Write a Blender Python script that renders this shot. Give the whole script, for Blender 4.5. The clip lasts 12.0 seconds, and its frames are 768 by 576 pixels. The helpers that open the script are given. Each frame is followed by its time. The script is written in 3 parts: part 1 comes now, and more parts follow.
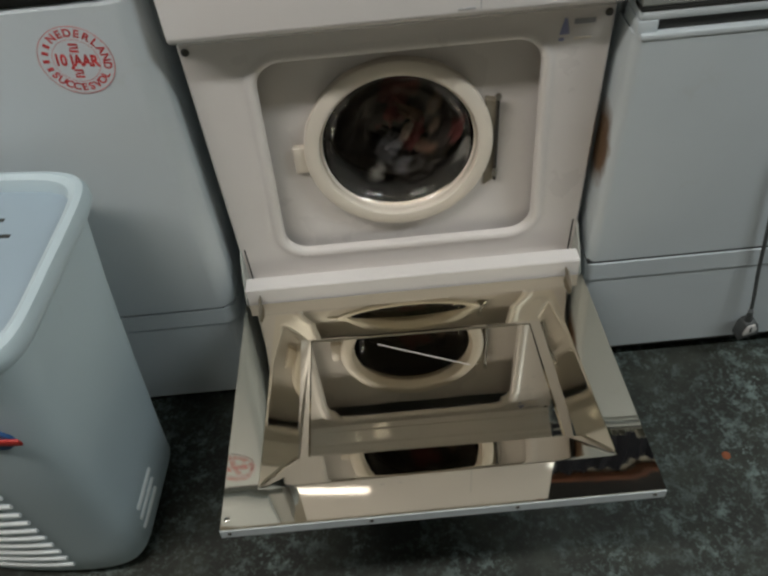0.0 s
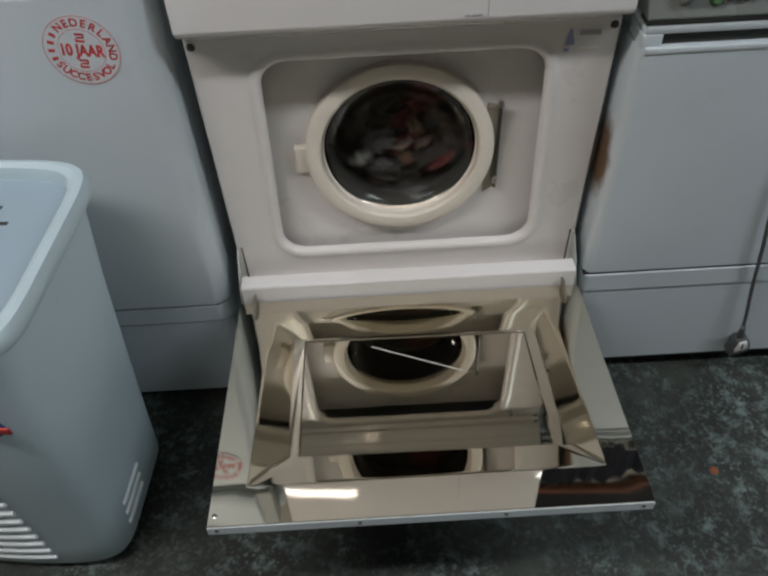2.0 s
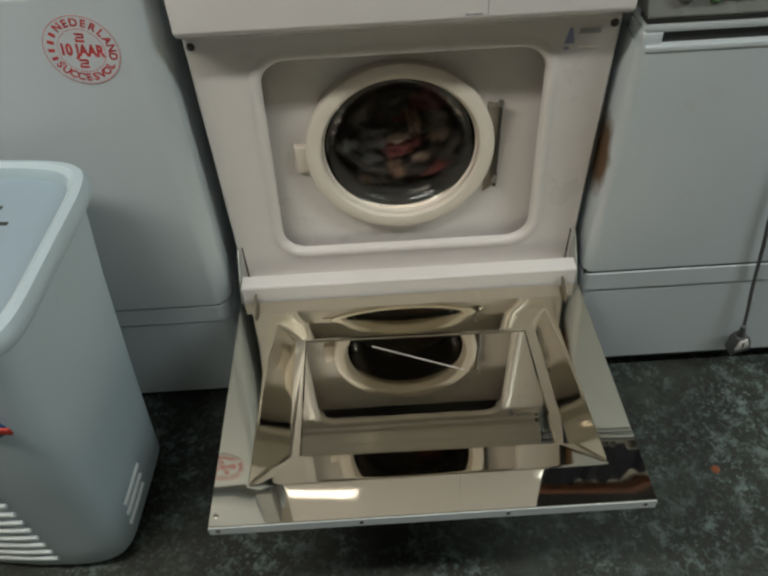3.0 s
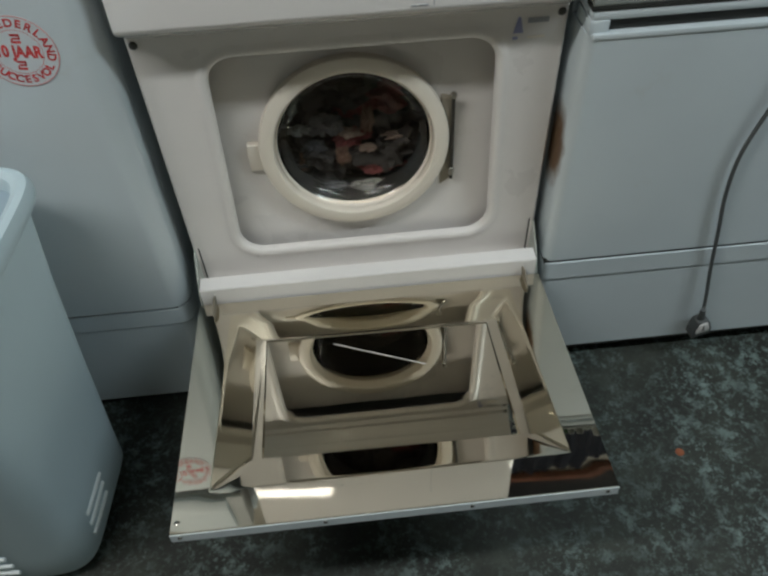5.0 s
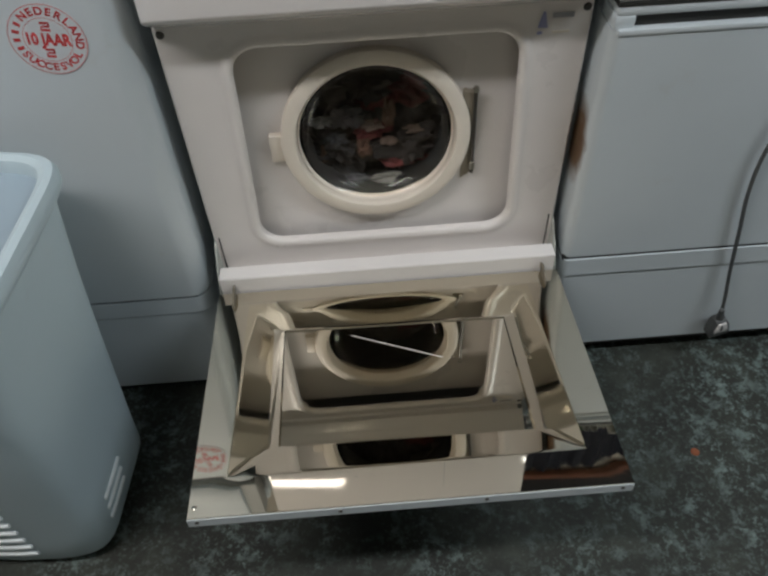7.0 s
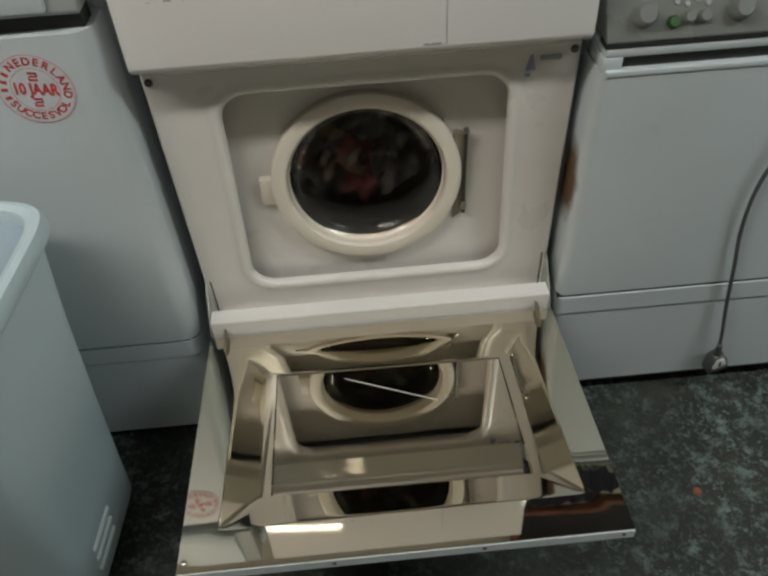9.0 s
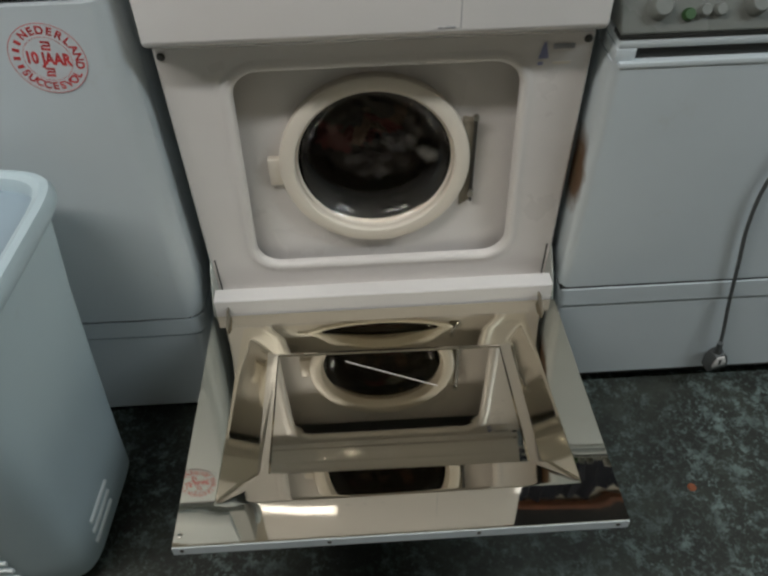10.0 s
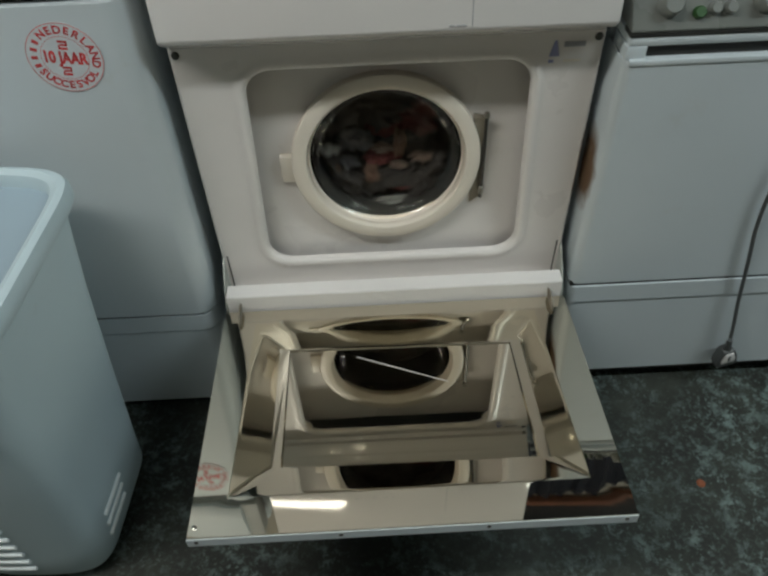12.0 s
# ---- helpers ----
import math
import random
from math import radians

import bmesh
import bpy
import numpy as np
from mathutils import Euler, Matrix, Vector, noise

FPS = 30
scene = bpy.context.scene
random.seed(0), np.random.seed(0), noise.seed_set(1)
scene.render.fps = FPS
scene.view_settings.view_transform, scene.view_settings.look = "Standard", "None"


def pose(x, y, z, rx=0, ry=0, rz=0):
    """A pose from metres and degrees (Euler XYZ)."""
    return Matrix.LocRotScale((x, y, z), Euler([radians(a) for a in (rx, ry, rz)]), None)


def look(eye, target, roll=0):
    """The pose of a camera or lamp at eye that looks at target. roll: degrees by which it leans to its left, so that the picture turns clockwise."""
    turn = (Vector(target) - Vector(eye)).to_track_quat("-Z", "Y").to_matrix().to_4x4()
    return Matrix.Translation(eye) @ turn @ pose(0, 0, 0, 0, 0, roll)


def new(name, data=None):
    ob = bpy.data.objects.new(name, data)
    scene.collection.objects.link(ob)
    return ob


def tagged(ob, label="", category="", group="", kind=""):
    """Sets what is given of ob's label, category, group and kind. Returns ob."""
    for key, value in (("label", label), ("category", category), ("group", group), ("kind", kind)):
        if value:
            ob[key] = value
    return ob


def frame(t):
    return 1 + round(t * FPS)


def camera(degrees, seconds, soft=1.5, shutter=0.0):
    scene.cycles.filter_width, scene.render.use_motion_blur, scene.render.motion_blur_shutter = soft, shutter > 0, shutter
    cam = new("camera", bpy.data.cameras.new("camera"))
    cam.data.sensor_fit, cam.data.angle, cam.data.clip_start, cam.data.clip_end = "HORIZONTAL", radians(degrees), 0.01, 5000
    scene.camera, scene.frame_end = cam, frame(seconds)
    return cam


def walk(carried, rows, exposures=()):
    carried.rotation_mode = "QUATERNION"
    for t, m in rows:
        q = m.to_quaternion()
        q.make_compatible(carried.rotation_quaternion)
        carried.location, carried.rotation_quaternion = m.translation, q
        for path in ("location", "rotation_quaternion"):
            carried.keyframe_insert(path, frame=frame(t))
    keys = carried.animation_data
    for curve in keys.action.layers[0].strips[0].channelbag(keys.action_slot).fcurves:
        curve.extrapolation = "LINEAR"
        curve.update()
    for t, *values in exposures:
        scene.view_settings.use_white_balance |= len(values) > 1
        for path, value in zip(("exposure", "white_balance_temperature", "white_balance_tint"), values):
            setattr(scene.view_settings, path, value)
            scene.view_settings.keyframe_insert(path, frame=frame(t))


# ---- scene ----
cam = camera(57.3, 12.0, soft=2.6, shutter=0.8)
PATH = [
    (0, (-0.044, -0.887, 1.226), (-0.056, 0.454, -0.258), -5.8),
    (0.5, (-0.05, -0.891, 1.226), (-0.063, 0.446, -0.261), -4.9),
    (1, (-0.052, -0.893, 1.224), (-0.034, 0.468, -0.242), -2.8),
    (1.5, (-0.052, -0.892, 1.221), (-0.036, 0.463, -0.25), -2.7),
    (2, (-0.051, -0.891, 1.223), (-0.039, 0.462, -0.251), -2.9),
    (2.5, (-0.053, -0.894, 1.22), (-0.038, 0.458, -0.254), -3.0),
    (4.3, (-0.044, -0.887, 1.221), (-0.038, 0.484, -0.235), -3.3),
    (4.5, (-0.039, -0.887, 1.22), (-0.013, 0.477, -0.242), -3.2),
    (5, (-0.027, -0.886, 1.215), (0.055, 0.452, -0.27), -2.9),
    (5.5, (-0.041, -0.89, 1.218), (-0.013, 0.459, -0.258), -3.1),
    (6, (-0.038, -0.893, 1.219), (-0.001, 0.455, -0.259), -3.0),
    (6.5, (-0.038, -0.893, 1.217), (-0.003, 0.44, -0.273), -2.9),
    (7, (-0.035, -0.892, 1.216), (0.007, 0.439, -0.276), -3.0),
    (8.8, (-0.013, -0.876, 1.21), (0.057, 0.482, -0.256), -2.6),
    (9, (-0.025, -0.872, 1.219), (0.03, 0.523, -0.213), -3.5),
    (9.5, (-0.029, -0.877, 1.215), (0.017, 0.516, -0.22), -2.7),
    (10, (-0.03, -0.882, 1.212), (0.02, 0.497, -0.236), -1.5),
    (10.5, (-0.035, -0.882, 1.214), (0.003, 0.491, -0.24), -1.5),
    (11, (-0.036, -0.887, 1.213), (0.012, 0.493, -0.234), -0.8),
    (11.5, (-0.034, -0.889, 1.214), (0.0, 0.497, -0.227), -1.4),
    (12, (-0.035, -0.889, 1.219), (-0.008, 0.484, -0.235), -2.1),
]
# the clip's camera keeps shifting its white balance: seconds, stops, kelvin, tint
TONES = [
    (0, -0.15, 6282, 12), (0.5, -0.15, 6667, 9), (1, -0.15, 6399, 10), (1.5, -0.15, 5975, 14), (2, -0.15, 5975, 14),
    (2.5, -0.15, 6519, 9), (4.5, -0.11, 5730, 9), (5, -0.11, 5894, 7), (5.5, -0.11, 6121, 2), (6, -0.11, 6090, 7),
    (6.5, -0.11, 6256, 11), (7, -0.11, 6056, 14), (9, -0.18, 6373, 9), (9.5, -0.18, 6147, 6), (10, -0.18, 6115, 11),
    (10.5, -0.18, 6562, 14), (11, -0.18, 6657, 12), (11.5, -0.18, 6118, 8), (12, -0.18, 6005, 6),
]
walk(cam, [(t, look(eye, target, roll)) for t, eye, target, roll in PATH], TONES)

# ---- world and lamps ----
world = bpy.data.worlds.new("world")
scene.world = world
world.use_nodes = True
world.node_tree.nodes["Background"].inputs["Color"].default_value = (0.6, 0.75, 0.9, 1)
world.node_tree.nodes["Background"].inputs["Strength"].default_value = 0.05


def area_lamp(name, at, towards, sx, sy, watts, colour):
    lamp = bpy.data.lights.new(name, "AREA")
    lamp.shape, lamp.size, lamp.size_y, lamp.energy, lamp.color = "RECTANGLE", sx, sy, watts, colour
    ob = new(name, lamp)
    ob.matrix_world = look(at, towards)
    return ob


# two hanging tube lamps in line, parallel to the row of machines: middle, watts down, watts of the added fill up, tone
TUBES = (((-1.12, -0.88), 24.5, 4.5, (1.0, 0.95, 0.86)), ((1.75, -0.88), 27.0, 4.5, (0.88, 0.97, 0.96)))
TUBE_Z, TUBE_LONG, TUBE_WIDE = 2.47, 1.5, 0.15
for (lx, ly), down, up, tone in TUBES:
    area_lamp("lamp_light", (lx, ly, TUBE_Z - 0.030), (lx, ly, 0), TUBE_LONG, TUBE_WIDE, down, tone)
    # upward fill added above each housing to brighten the ceiling and dark areas
    area_lamp("ceiling_fill", (lx, ly, TUBE_Z + 0.10), (lx, ly, 3), TUBE_LONG, 0.05, up, tone)


# ---- materials ----
def material(name, colour, rough=0.5, metal=0.0, noise_scale=6.0, spread=0.06, fine=180.0, bump=0.03, dirt=None, dirt_amount=0.0,
             rough_spread=0.1, coat=0.0):
    m = bpy.data.materials.new(name)
    m.use_nodes = True
    nt = m.node_tree
    n, l = nt.nodes, nt.links
    b = n["Principled BSDF"]
    b.inputs["Metallic"].default_value = metal
    b.inputs["Coat Weight"].default_value = coat
    tc = n.new("ShaderNodeTexCoord")
    big = n.new("ShaderNodeTexNoise")
    big.inputs["Scale"].default_value, big.inputs["Detail"].default_value = noise_scale, 6
    small = n.new("ShaderNodeTexNoise")
    small.inputs["Scale"].default_value, small.inputs["Detail"].default_value = fine, 3
    l.new(tc.outputs["Object"], big.inputs["Vector"])
    l.new(tc.outputs["Object"], small.inputs["Vector"])
    ramp = n.new("ShaderNodeMapRange")
    ramp.inputs["From Min"].default_value, ramp.inputs["From Max"].default_value = 0.3, 0.7
    ramp.inputs["To Min"].default_value, ramp.inputs["To Max"].default_value = 1 - spread, 1 + spread
    l.new(big.outputs["Fac"], ramp.inputs["Value"])
    mix = n.new("ShaderNodeMix")
    mix.data_type, mix.blend_type = "RGBA", "MULTIPLY"
    mix.inputs["Factor"].default_value = 1
    mix.inputs["A"].default_value = (*colour, 1)
    l.new(ramp.outputs["Result"], mix.inputs["B"])
    out = mix.outputs["Result"]
    if dirt:
        spots = n.new("ShaderNodeMapRange")
        spots.inputs["From Min"].default_value, spots.inputs["From Max"].default_value = 0.62, 0.8
        spots.inputs["To Max"].default_value = dirt_amount
        wide = n.new("ShaderNodeTexNoise")
        wide.inputs["Scale"].default_value, wide.inputs["Detail"].default_value, wide.inputs["Roughness"].default_value = noise_scale * 2.3, 9, 0.7
        l.new(tc.outputs["Object"], wide.inputs["Vector"])
        l.new(wide.outputs["Fac"], spots.inputs["Value"])
        over = n.new("ShaderNodeMix")
        over.data_type = "RGBA"
        over.inputs["B"].default_value = (*dirt, 1)
        l.new(spots.outputs["Result"], over.inputs["Factor"])
        l.new(out, over.inputs["A"])
        out = over.outputs["Result"]
    l.new(out, b.inputs["Base Color"])
    rr = n.new("ShaderNodeMapRange")
    rr.inputs["From Min"].default_value, rr.inputs["From Max"].default_value = 0.3, 0.7
    rr.inputs["To Min"].default_value, rr.inputs["To Max"].default_value = max(0.02, rough - rough_spread), rough + rough_spread
    l.new(big.outputs["Fac"], rr.inputs["Value"])
    l.new(rr.outputs["Result"], b.inputs["Roughness"])
    if bump:
        bp = n.new("ShaderNodeBump")
        bp.inputs["Strength"].default_value, bp.inputs["Distance"].default_value = bump, 0.002
        l.new(small.outputs["Fac"], bp.inputs["Height"])
        l.new(bp.outputs["Normal"], b.inputs["Normal"])
    return m


# the neighbours' cooler white holds the bluish side light in its colour
ENAMEL = material("white_enamel", (0.575, 0.628, 0.655), 0.46, noise_scale=5, spread=0.03, dirt=(0.42, 0.38, 0.30), dirt_amount=0.22)
ENAMEL_PANEL = material("worn_white_enamel", (0.77, 0.73, 0.70), 0.33, noise_scale=7, spread=0.035, dirt=(0.42, 0.38, 0.30), dirt_amount=0.25)
FASCIA = material("white_fascia_plastic", (0.80, 0.77, 0.75), 0.07, rough_spread=0.02, noise_scale=4, spread=0.02)
CREAM = material("cream_plastic", (0.77, 0.70, 0.60), 0.4, noise_scale=9, spread=0.03, dirt=(0.45, 0.36, 0.22), dirt_amount=0.2)
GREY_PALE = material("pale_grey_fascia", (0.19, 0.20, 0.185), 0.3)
GREY_PLASTIC = material("grey_plastic", (0.34, 0.35, 0.34), 0.45)
# near-black blocks set into slots and gaps, in place of the shade inside
DARK = material("black_gap", (0.028, 0.028, 0.025), 0.7, spread=0.2)
RUBBER = material("black_rubber", (0.02, 0.02, 0.02), 0.5)
STEEL = material("polished_steel", (0.70, 0.65, 0.545), 0.025, metal=1.0, noise_scale=9, spread=0.02, fine=60, bump=0.004, rough_spread=0.015)
STEEL_DULL = material("dull_steel", (0.5, 0.48, 0.43), 0.28, metal=1.0, noise_scale=14, spread=0.08)
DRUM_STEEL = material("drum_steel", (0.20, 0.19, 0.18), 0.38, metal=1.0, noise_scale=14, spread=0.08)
TARNISHED = material("tarnished_hinge", (0.24, 0.21, 0.16), 0.45, metal=0.3, noise_scale=20, spread=0.15)
PLATE = material("pale_zinc_plate", (0.50, 0.52, 0.48), 0.4, metal=0.2)
BELLOWS = material("black_bellows", (0.012, 0.011, 0.010), 0.9, spread=0.2)
STEEL_DRAWN = material("drawn_steel", (0.72, 0.66, 0.515), 0.05, metal=1.0, noise_scale=14, spread=0.03, fine=40, bump=0.008, rough_spread=0.02)
PINK = material("sticker_film", (0.575, 0.618, 0.64), 0.46, noise_scale=40, spread=0.05)
SCREW = material("dark_screw", (0.10, 0.095, 0.085), 0.4, metal=0.8)
# white plastic with the bluish light on the left baked into its tone
BIN_WHITE = material("white_housing_plastic", (0.52, 0.63, 0.68), 0.45, noise_scale=5, spread=0.03, dirt=(0.35, 0.37, 0.38), dirt_amount=0.3)
BIN_TOP = material("blue_grey_plastic", (0.33, 0.42, 0.49), 0.5, noise_scale=5, spread=0.04)
# paler than the housing: the top light the slats catch is in this colour
BIN_SLOT = material("toplit_louvre", (0.80, 0.85, 0.86), 0.45)
RED_INK = material("red_ink", (0.52, 0.045, 0.045), 0.5, noise_scale=60, spread=0.35)
RED_FAINT = material("faded_red_ink", (0.60, 0.16, 0.15), 0.5, noise_scale=60, spread=0.3)
BLUE_INK = material("blue_ink", (0.30, 0.31, 0.50), 0.5)
GREY_INK = material("grey_ink", (0.36, 0.36, 0.38), 0.5)
LOGO_RED = material("logo_red", (0.55, 0.05, 0.04), 0.4)
LOGO_BLUE = material("logo_blue", (0.03, 0.10, 0.26), 0.4)
CABLE = material("grey_cable", (0.085, 0.09, 0.09), 0.5)
GREEN = material("green_button", (0.03, 0.085, 0.02), 0.5)
ORANGE = material("orange_scrap", (0.26, 0.08, 0.03), 0.7)
WALL = material("white_wall_paint", (0.52, 0.49, 0.43), 0.7, noise_scale=2, spread=0.06)
CEIL = material("ceiling_paint", (0.42, 0.39, 0.33), 0.8, noise_scale=2, spread=0.05)
WOOD = material("brown_wood", (0.20, 0.075, 0.04), 0.5, noise_scale=12, spread=0.2)
BLACK_SHELF = material("black_panel", (0.010, 0.010, 0.014), 0.6)
NAVY = material("navy_cloth", (0.007, 0.009, 0.020), 0.8)


def glowing(name, colour, strength):
    m = bpy.data.materials.new(name)
    m.use_nodes = True
    b = m.node_tree.nodes["Principled BSDF"]
    b.inputs["Base Color"].default_value = (0.8, 0.8, 0.8, 1)
    b.inputs["Emission Color"].default_value = (*colour, 1)
    b.inputs["Emission Strength"].default_value = strength
    return m


TUBE = glowing("lamp_diffuser", (1.0, 0.95, 0.82), 9.0)


def glass_material():
    m = bpy.data.materials.new("porthole_glass")
    m.use_nodes = True
    b = m.node_tree.nodes["Principled BSDF"]
    b.inputs["Base Color"].default_value = (0.80, 0.77, 0.72, 1)
    b.inputs["Roughness"].default_value = 0.03
    b.inputs["Transmission Weight"].default_value = 1.0
    b.inputs["IOR"].default_value = 1.32
    return m


GLASS = glass_material()


def rusty_enamel():
    """White enamel with a rust run down one edge, a patch with a ragged border in the thing's own space."""
    m = ENAMEL.copy()
    m.name = "rust_stained_enamel"
    nt = m.node_tree
    n, l = nt.nodes, nt.links
    b = n["Principled BSDF"]
    old = b.inputs["Base Color"].links[0].from_socket
    tc = n.new("ShaderNodeTexCoord")
    sep = n.new("ShaderNodeSeparateXYZ")
    l.new(tc.outputs["Object"], sep.inputs["Vector"])
    nz = n.new("ShaderNodeTexNoise")
    nz.inputs["Scale"].default_value, nz.inputs["Detail"].default_value = 35, 5
    l.new(tc.outputs["Object"], nz.inputs["Vector"])

    def math_node(op, a, c):
        k = n.new("ShaderNodeMath")
        k.operation = op
        for i, v in enumerate((a, c)):
            if isinstance(v, (int, float)):
                k.inputs[i].default_value = v
            else:
                l.new(v, k.inputs[i])
        return k.outputs[0]

    dz = math_node("DIVIDE", math_node("SUBTRACT", sep.outputs["Z"], 0.530), 0.082)
    dx = math_node("DIVIDE", math_node("SUBTRACT", sep.outputs["X"], -0.2995), 0.0085)
    dy = math_node("DIVIDE", math_node("SUBTRACT", sep.outputs["Y"], -0.268), 0.042)
    d = math_node("ADD", math_node("MULTIPLY", dz, dz), math_node("ADD", math_node("MULTIPLY", dx, dx), math_node("MULTIPLY", dy, dy)))
    d = math_node("ADD", d, math_node("MULTIPLY", math_node("SUBTRACT", nz.outputs["Fac"], 0.5), 1.1))
    ramp = n.new("ShaderNodeMapRange")
    ramp.inputs["From Min"].default_value, ramp.inputs["From Max"].default_value = 0.35, 1.2
    ramp.inputs["To Min"].default_value, ramp.inputs["To Max"].default_value = 0.95, 0.0
    l.new(d, ramp.inputs["Value"])
    mix = n.new("ShaderNodeMix")
    mix.data_type = "RGBA"
    mix.inputs["B"].default_value = (0.13, 0.065, 0.02, 1)
    l.new(ramp.outputs["Result"], mix.inputs["Factor"])
    l.new(old, mix.inputs["A"])
    l.new(mix.outputs["Result"], b.inputs["Base Color"])
    return m


RUSTY = rusty_enamel()



def concrete_floor():
    m = bpy.data.materials.new("worn_painted_concrete")
    m.use_nodes = True
    nt = m.node_tree
    n, l = nt.nodes, nt.links
    b = n["Principled BSDF"]
    tc = n.new("ShaderNodeTexCoord")

    def noise_node(scale, detail, rough, dist=0.0):
        k = n.new("ShaderNodeTexNoise")
        k.inputs["Scale"].default_value, k.inputs["Detail"].default_value = scale, detail
        k.inputs["Roughness"].default_value, k.inputs["Distortion"].default_value = rough, dist
        l.new(tc.outputs["Object"], k.inputs["Vector"])
        return k.outputs["Fac"]

    def ramp(value, stops):
        k = n.new("ShaderNodeValToRGB")
        while len(k.color_ramp.elements) < len(stops):
            k.color_ramp.elements.new(0.5)
        for e, (at, c) in zip(k.color_ramp.elements, stops):
            e.position, e.color = at, (*c, 1)
        l.new(value, k.inputs["Fac"])
        return k.outputs["Color"]

    def blend(f, a, c):
        k = n.new("ShaderNodeMix")
        k.data_type = "RGBA"
        l.new(f, k.inputs["Factor"])
        l.new(a, k.inputs["A"])
        l.new(c, k.inputs["B"])
        return k.outputs["Result"]

    base = ramp(noise_node(6, 9, 0.7), [(0.35, (0.009, 0.010, 0.007)), (0.52, (0.020, 0.023, 0.017)), (0.7, (0.046, 0.053, 0.042))])
    pale = ramp(noise_node(38, 6, 0.7), [(0.3, (0.05, 0.070, 0.064)), (0.7, (0.27, 0.35, 0.33))])
    coarse = ramp(noise_node(30, 12, 0.78, 0.12), [(0.50, (0, 0, 0)), (0.58, (0.8, 0.8, 0.8))])
    fleck = ramp(noise_node(92, 8, 0.7), [(0.54, (0, 0, 0)), (0.62, (0.75, 0.75, 0.75))])
    both = n.new("ShaderNodeMix")
    both.data_type, both.blend_type = "RGBA", "LIGHTEN"
    both.inputs["Factor"].default_value = 1
    l.new(coarse, both.inputs["A"])
    l.new(fleck, both.inputs["B"])
    patch = both.outputs["Result"]
    area = ramp(noise_node(4.2, 5, 0.65), [(0.40, (0.05, 0.05, 0.05)), (0.60, (1, 1, 1))])
    k = n.new("ShaderNodeMix")
    k.data_type, k.blend_type = "RGBA", "MULTIPLY"
    k.inputs["Factor"].default_value = 1
    l.new(patch, k.inputs["A"])
    l.new(area, k.inputs["B"])
    col = blend(k.outputs["Result"], base, pale)
    specks = ramp(noise_node(120, 4, 0.8), [(0.60, (0, 0, 0)), (0.72, (0.5, 0.5, 0.5))])
    dark = ramp(noise_node(4, 2, 0.5), [(0.0, (0.16, 0.18, 0.17)), (1.0, (0.16, 0.18, 0.17))])
    col = blend(specks, col, dark)
    l.new(col, b.inputs["Base Color"])
    r = n.new("ShaderNodeMapRange")
    r.inputs["To Min"].default_value, r.inputs["To Max"].default_value = 0.5, 0.85
    l.new(noise_node(12, 5, 0.6), r.inputs["Value"])
    l.new(r.outputs["Result"], b.inputs["Roughness"])
    bp = n.new("ShaderNodeBump")
    bp.inputs["Strength"].default_value, bp.inputs["Distance"].default_value = 0.35, 0.003
    l.new(noise_node(55, 8, 0.7), bp.inputs["Height"])
    l.new(bp.outputs["Normal"], b.inputs["Normal"])
    return m


FLOOR = concrete_floor()


# ---- building helpers ----
def part(name, bm, mat, parent=None, label="", smooth=True, at=None):
    bmesh.ops.recalc_face_normals(bm, faces=bm.faces[:])
    me = bpy.data.meshes.new(name)
    bm.to_mesh(me)
    bm.free()
    me.materials.append(mat)
    if smooth:
        for p in me.polygons:
            p.use_smooth = True
        me.set_sharp_from_angle(angle=radians(38))
    ob = new(name, me)
    if parent:
        ob.parent = parent
    if at:
        ob.matrix_basis = at
    return tagged(ob, label)


def thing(name, at, label, category, group="", kind=""):
    ob = new(name)
    ob.matrix_world = at
    ob.empty_display_size = 0.05
    return tagged(ob, label, category, group, kind)


def rbox(bm, x0, x1, y0, y1, z0, z1, r=0.004, seg=2):
    made = bmesh.ops.create_cube(bm, size=1)["verts"]
    for v in made:
        v.co = Vector(((x0, x1)[v.co.x > 0], (y0, y1)[v.co.y > 0], (z0, z1)[v.co.z > 0]))
    if r:
        edges = list({e for v in made for e in v.link_edges})
        bmesh.ops.bevel(bm, geom=edges, offset=r, segments=seg, profile=0.5, affect="EDGES")
    return bm


def box(*a, **k):
    return rbox(bmesh.new(), *a, **k)


def prism(outline, x0, x1, axis="x", r=0.0, seg=2):
    """An outline of (a, b) points drawn out along x (a, b = y, z), y (x, z) or z (x, y)."""
    bm = bmesh.new()
    put = {"x": lambda s, a, b: (s, a, b), "y": lambda s, a, b: (a, s, b), "z": lambda s, a, b: (a, b, s)}[axis]
    lo = [bm.verts.new(put(x0, a, b)) for a, b in outline]
    hi = [bm.verts.new(put(x1, a, b)) for a, b in outline]
    bm.faces.new(lo), bm.faces.new(hi[::-1])
    for i in range(len(lo)):
        j = (i + 1) % len(lo)
        bm.faces.new((lo[j], lo[i], hi[i], hi[j]))
    if r:
        bmesh.ops.bevel(bm, geom=bm.edges[:], offset=r, segments=seg, profile=0.5, affect="EDGES")
    return bm


